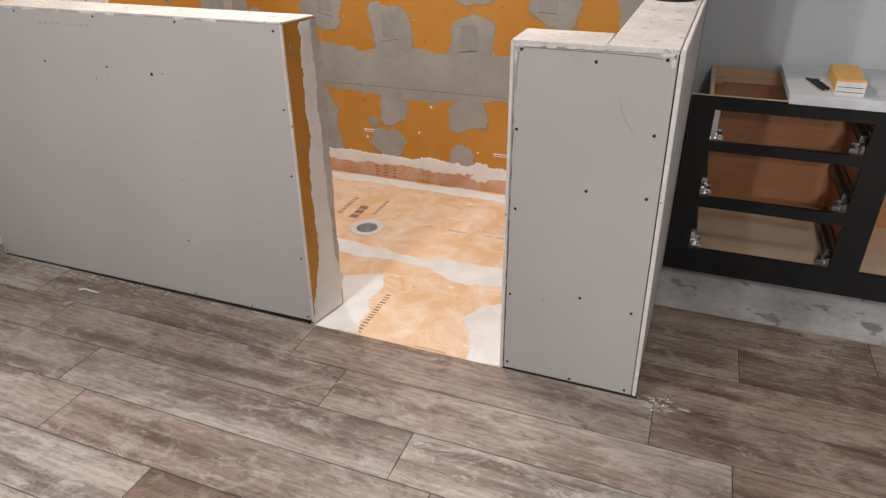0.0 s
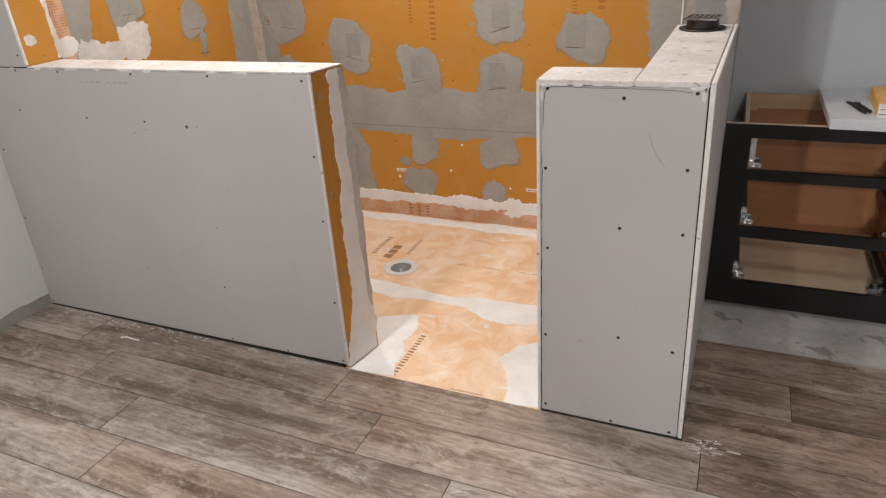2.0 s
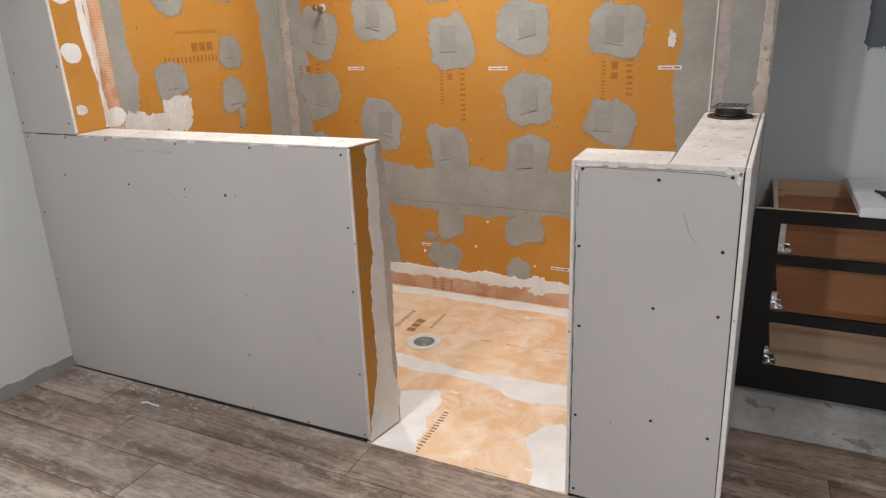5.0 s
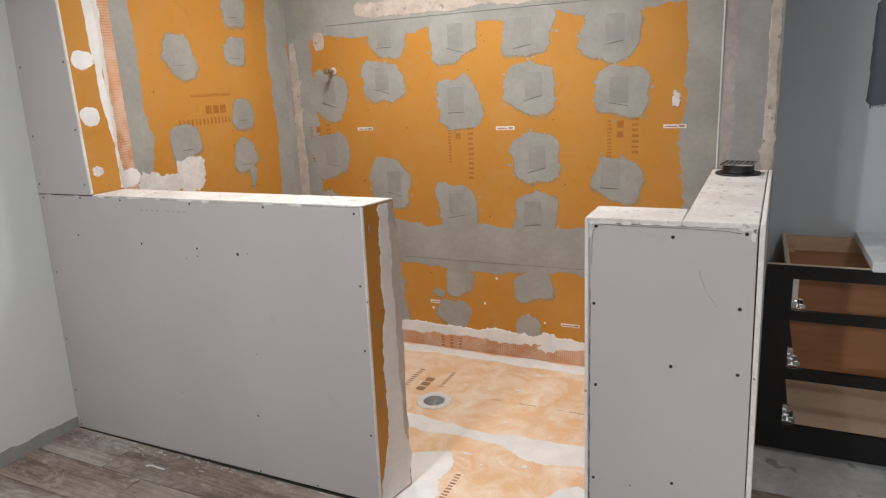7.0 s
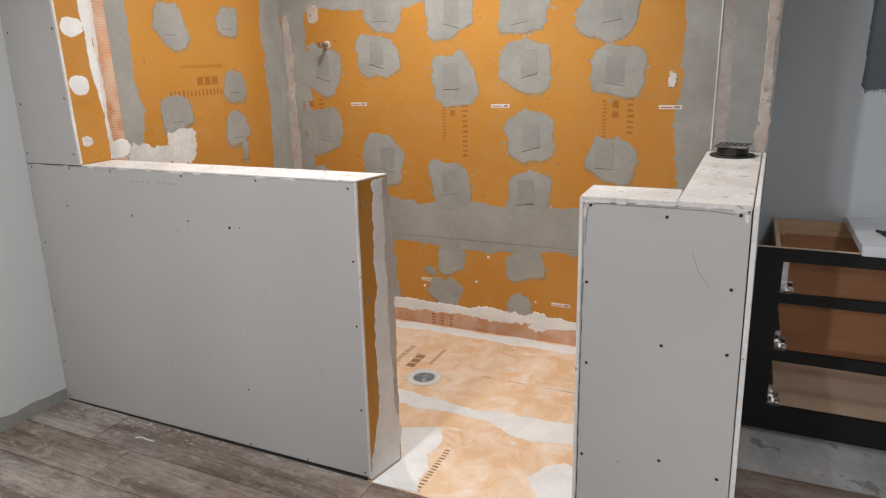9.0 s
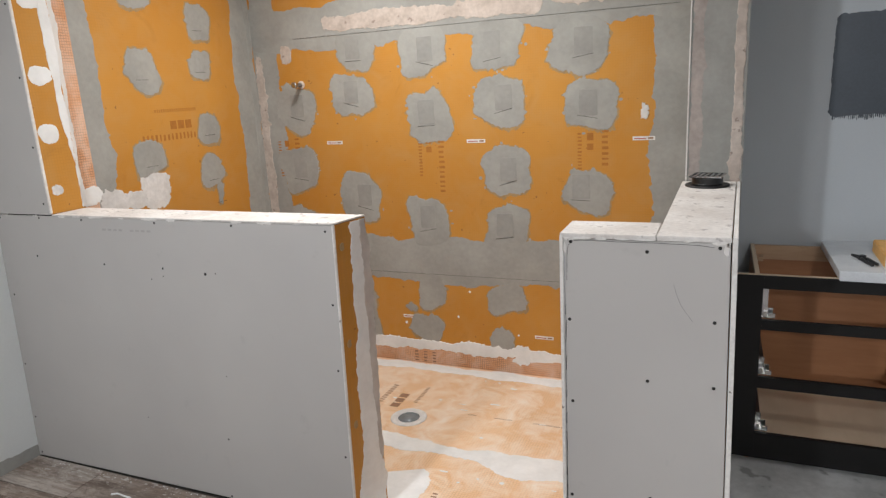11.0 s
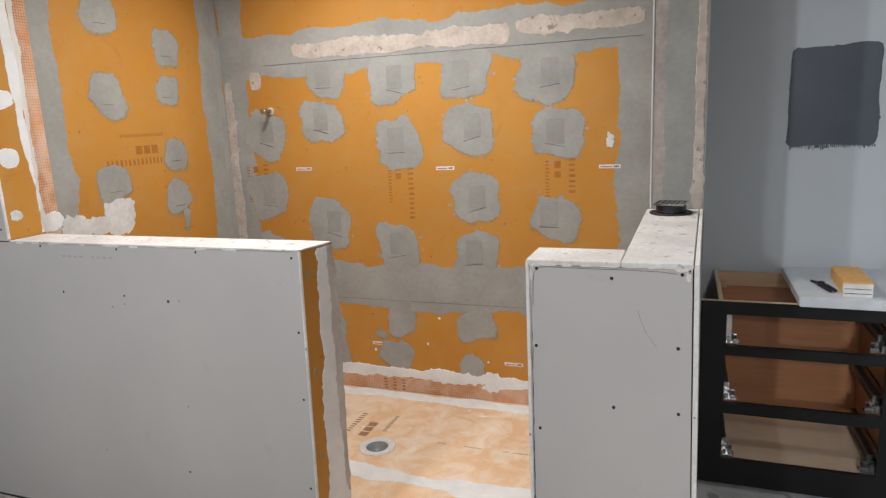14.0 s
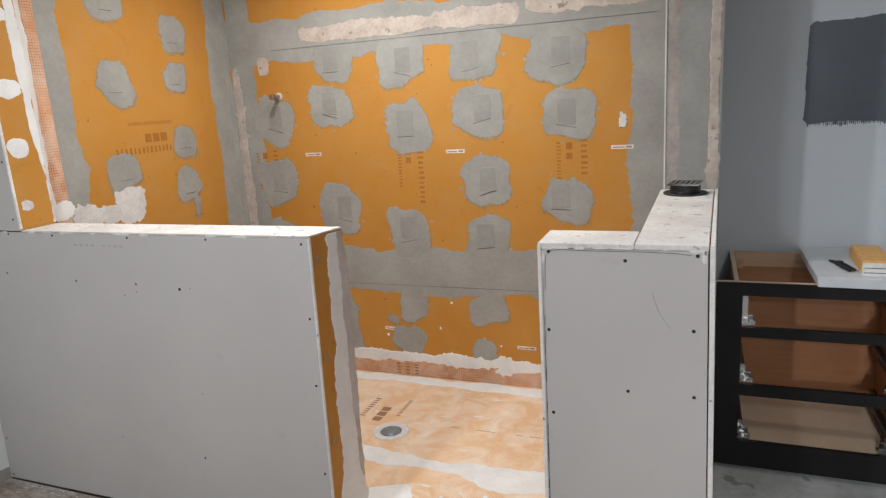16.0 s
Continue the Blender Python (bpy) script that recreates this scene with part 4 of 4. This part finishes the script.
part("flange", lathe([(0.060, 0.0), (0.076, 0.0), (0.078, 0.003), (0.076, 0.007), (0.070, 0.008), (0.064, 0.005), (0.055, 0.005)], SP, 48), RUBBER, grate, "black plastic flange", True)
part("riser", lathe([(0.054, 0.005), (0.054, 0.012), (0.0525, 0.013), (0.054, 0.016), (0.0525, 0.019), (0.054, 0.022), (0.0525, 0.025), (0.054, 0.028), (0.053, 0.036), (0.045, 0.036)], SP, 48), CABLE, grate, "black threaded riser", True)
PLATE = pose(SP[0], SP[1], SP[2] + 0.036, 0, 0, -9)
H = 0.056
rim = part("frame", join(block(-H, -H, 0, H, -H + 0.007, 0.006, 0.0008), block(-H, H - 0.007, 0, H, H, 0.006, 0.0008), block(-H, -H + 0.007, 0, -H + 0.007, H - 0.007, 0.006, 0.0008), block(H - 0.007, -H + 0.007, 0, H, H - 0.007, 0.006, 0.0008)), METAL, grate, "brushed steel frame")
rim.matrix_world = PLATE
part("tray", block(-H + 0.007, -H + 0.007, 0.0, H - 0.007, H - 0.007, 0.002), RUBBER, grate).matrix_world = PLATE
for k in range(5):
    q = -0.036 + 0.018 * k
    part("bar", block(q - 0.005, -H + 0.0075, 0.0022, q + 0.005, H - 0.0075, 0.0056, 0.0008), METAL, grate).matrix_world = PLATE

# dark paint sample on the vanity wall
part("paint_sample", smear(lambda u, v, h: (u, 1.432 - h, v), 0.515, 1.52, 0.163, 0.205, 14, 0.005, 110, 0.010, 0.0005), DARKPAINT, wall_vanity, "slate blue brushed paint sample")
rnd = random.Random(21)
streaks = [smear(lambda u, v, h: (u, 1.432 - h, v), 0.365 + 0.0072 * k, 1.318 + rnd.uniform(-0.006, 0.004), rnd.uniform(0.0010, 0.0042), rnd.uniform(0.006, 0.016), 2.2, 0.0005, 300 + k, 0.001, 0.0004) for k in range(44)]
streaks += [smear(lambda u, v, h: (u, 1.432 - h, v), 0.354 + rnd.uniform(-0.004, 0.003), 1.35 + 0.03 * k, rnd.uniform(0.002, 0.005), rnd.uniform(0.010, 0.03), 2.2, 0.001, 330 + k, 0.003, 0.0004) for k in range(12)]
part("brush_marks", join(*streaks), DARKPAINT, wall_vanity, "ragged slate blue brush ends")

# ---- floor planks ----
PW, PL, GAP = 0.197, 1.255, 0.0024


def plank_mesh(length, width, mat=TILE):
    me = bpy.data.meshes.new("plank")
    b = block(0, 0, -0.011, length - GAP, width - GAP, 0.0, 0.0009)
    b.to_mesh(me)
    b.free()
    me.materials.append(mat)
    return me


structure("floor_grout", block(-2.9, -5.2, -0.0119, 2.2, -0.004, -0.0016), GROUT_SHADE, "dark thin grout between the planks")
# these two dark strips paint the shade below the half and pony walls
structure("floor_grout", block(-2.9, -0.004, -0.0119, -1.225, 0.03, -0.0020), GROUT_SHADE, "near-black strip painting the shaded gap under the half wall")
structure("floor_grout", block(-0.43, -0.004, -0.0119, 0.012, 0.03, -0.0020), GROUT_SHADE, "near-black strip painting the shaded gap under the pony wall")
structure("floor_grout", block(0.012, -0.004, -0.0119, 2.2, 0.588, -0.0016), GROUT_SHADE, "dark thin grout between the planks")
plank_floor = tagged(new("floor_planks"), "weathered grey-brown wood-look plank tiles", "floor", kind="structure")
whole = {m: plank_mesh(PL, PW, m) for m in (TILE, TILE_BROWN_SHADED)}
# the print of each plank is one of two: the pale grey, or the brown one darkened for shade
SHADED_BROWN_PLANKS = {(0, 0), (-1, -1), (-1, 0), (-2, -1), (-2, 0), (-3, -1), (-3, 0), (1, 0), (4, 0)}
OFFSETS = {0: 0.071, 1: 0.306, 2: -0.61, 3: -1.73, 4: -1.273, -1: 1.02, -2: 0.33, -3: 0.77}
rnd = random.Random(4)
for row in range(-3, 13):
    y0 = -0.002 - PW * (row + 1)
    start = OFFSETS.get(row, rnd.uniform(-1, 0))
    left = 0.012 if row < 0 else -2.90
    x = start - PL * math.ceil((start - left) / PL)
    while x < 2.2:
        a, b = max(x, left), min(x + PL, 2.2)
        if b - a > 0.03:
            mat = TILE_BROWN_SHADED if (row, round((x - start) / PL)) in SHADED_BROWN_PLANKS else TILE
            ob = new("plank", whole[mat] if b - a > PL - 0.001 else plank_mesh(b - a, PW, mat))
            ob.matrix_world = pose(a, y0, 0)
            ob.parent = plank_floor
        x += PL

# ---- plaster crumbs and dust on the planks ----
def on_planks(u, v, h):
    return (u, v, h)


rnd = random.Random(9)
crumbs = []
for k in range(120):
    near = k % 7 == 0
    x, y = (rnd.uniform(0.02, 0.12), rnd.uniform(-0.04, 0.03)) if near else (rnd.uniform(-2.75, -1.9), -0.01 - abs(rnd.gauss(0, 0.035)))
    q = 0.0006 + 0.0024 * rnd.random() ** 3
    c = block(-q, -q * 0.7, 0, q, q * 0.7, q * 0.8)
    bmesh.ops.rotate(c, verts=c.verts, matrix=Matrix.Rotation(rnd.uniform(0, 3), 3, "Z"))
    bmesh.ops.translate(c, verts=c.verts, vec=(x, y, 0.0001))
    crumbs.append(c)
tagged(part("plaster_crumbs", join(*crumbs), WHITE), "small white plaster crumbs scattered by the wall foot", "debris", kind="stuff")
shaving = tagged(part("plaster_shaving", tube([(-2.26, -0.128, 0.004), (-2.235, -0.118, 0.006), (-2.20, -0.122, 0.006), (-2.165, -0.119, 0.003)], 0.0035, 6), WHITE), "curled white plaster shaving on the plank floor", "debris")
DUST = mottled("plaster_dust", (0.50, 0.47, 0.44), (0.66, 0.63, 0.60), 20, 90, 0.95, 0.3)
rnd = random.Random(33)
dust = []
for k in range(84):
    x, y = [(rnd.uniform(-2.8, -2.0), -0.012 - abs(rnd.gauss(0, 0.05))), (0.03 + abs(rnd.gauss(0, 0.05)), rnd.uniform(-0.05, 0.03)), (rnd.uniform(-2.3, -1.2), -0.010 - abs(rnd.gauss(0, 0.012)))][k % 3]
    dust.append(smear(on_planks, x, y, rnd.uniform(0.003, 0.020), rnd.uniform(0.0010, 0.0032), 2.2, 0.003, 700 + k, 0.004, 0.0006))
tagged(part("plaster_dust", join(*dust), DUST), "pale plaster dust trodden on the planks by the wall foot", "debris", kind="stuff")
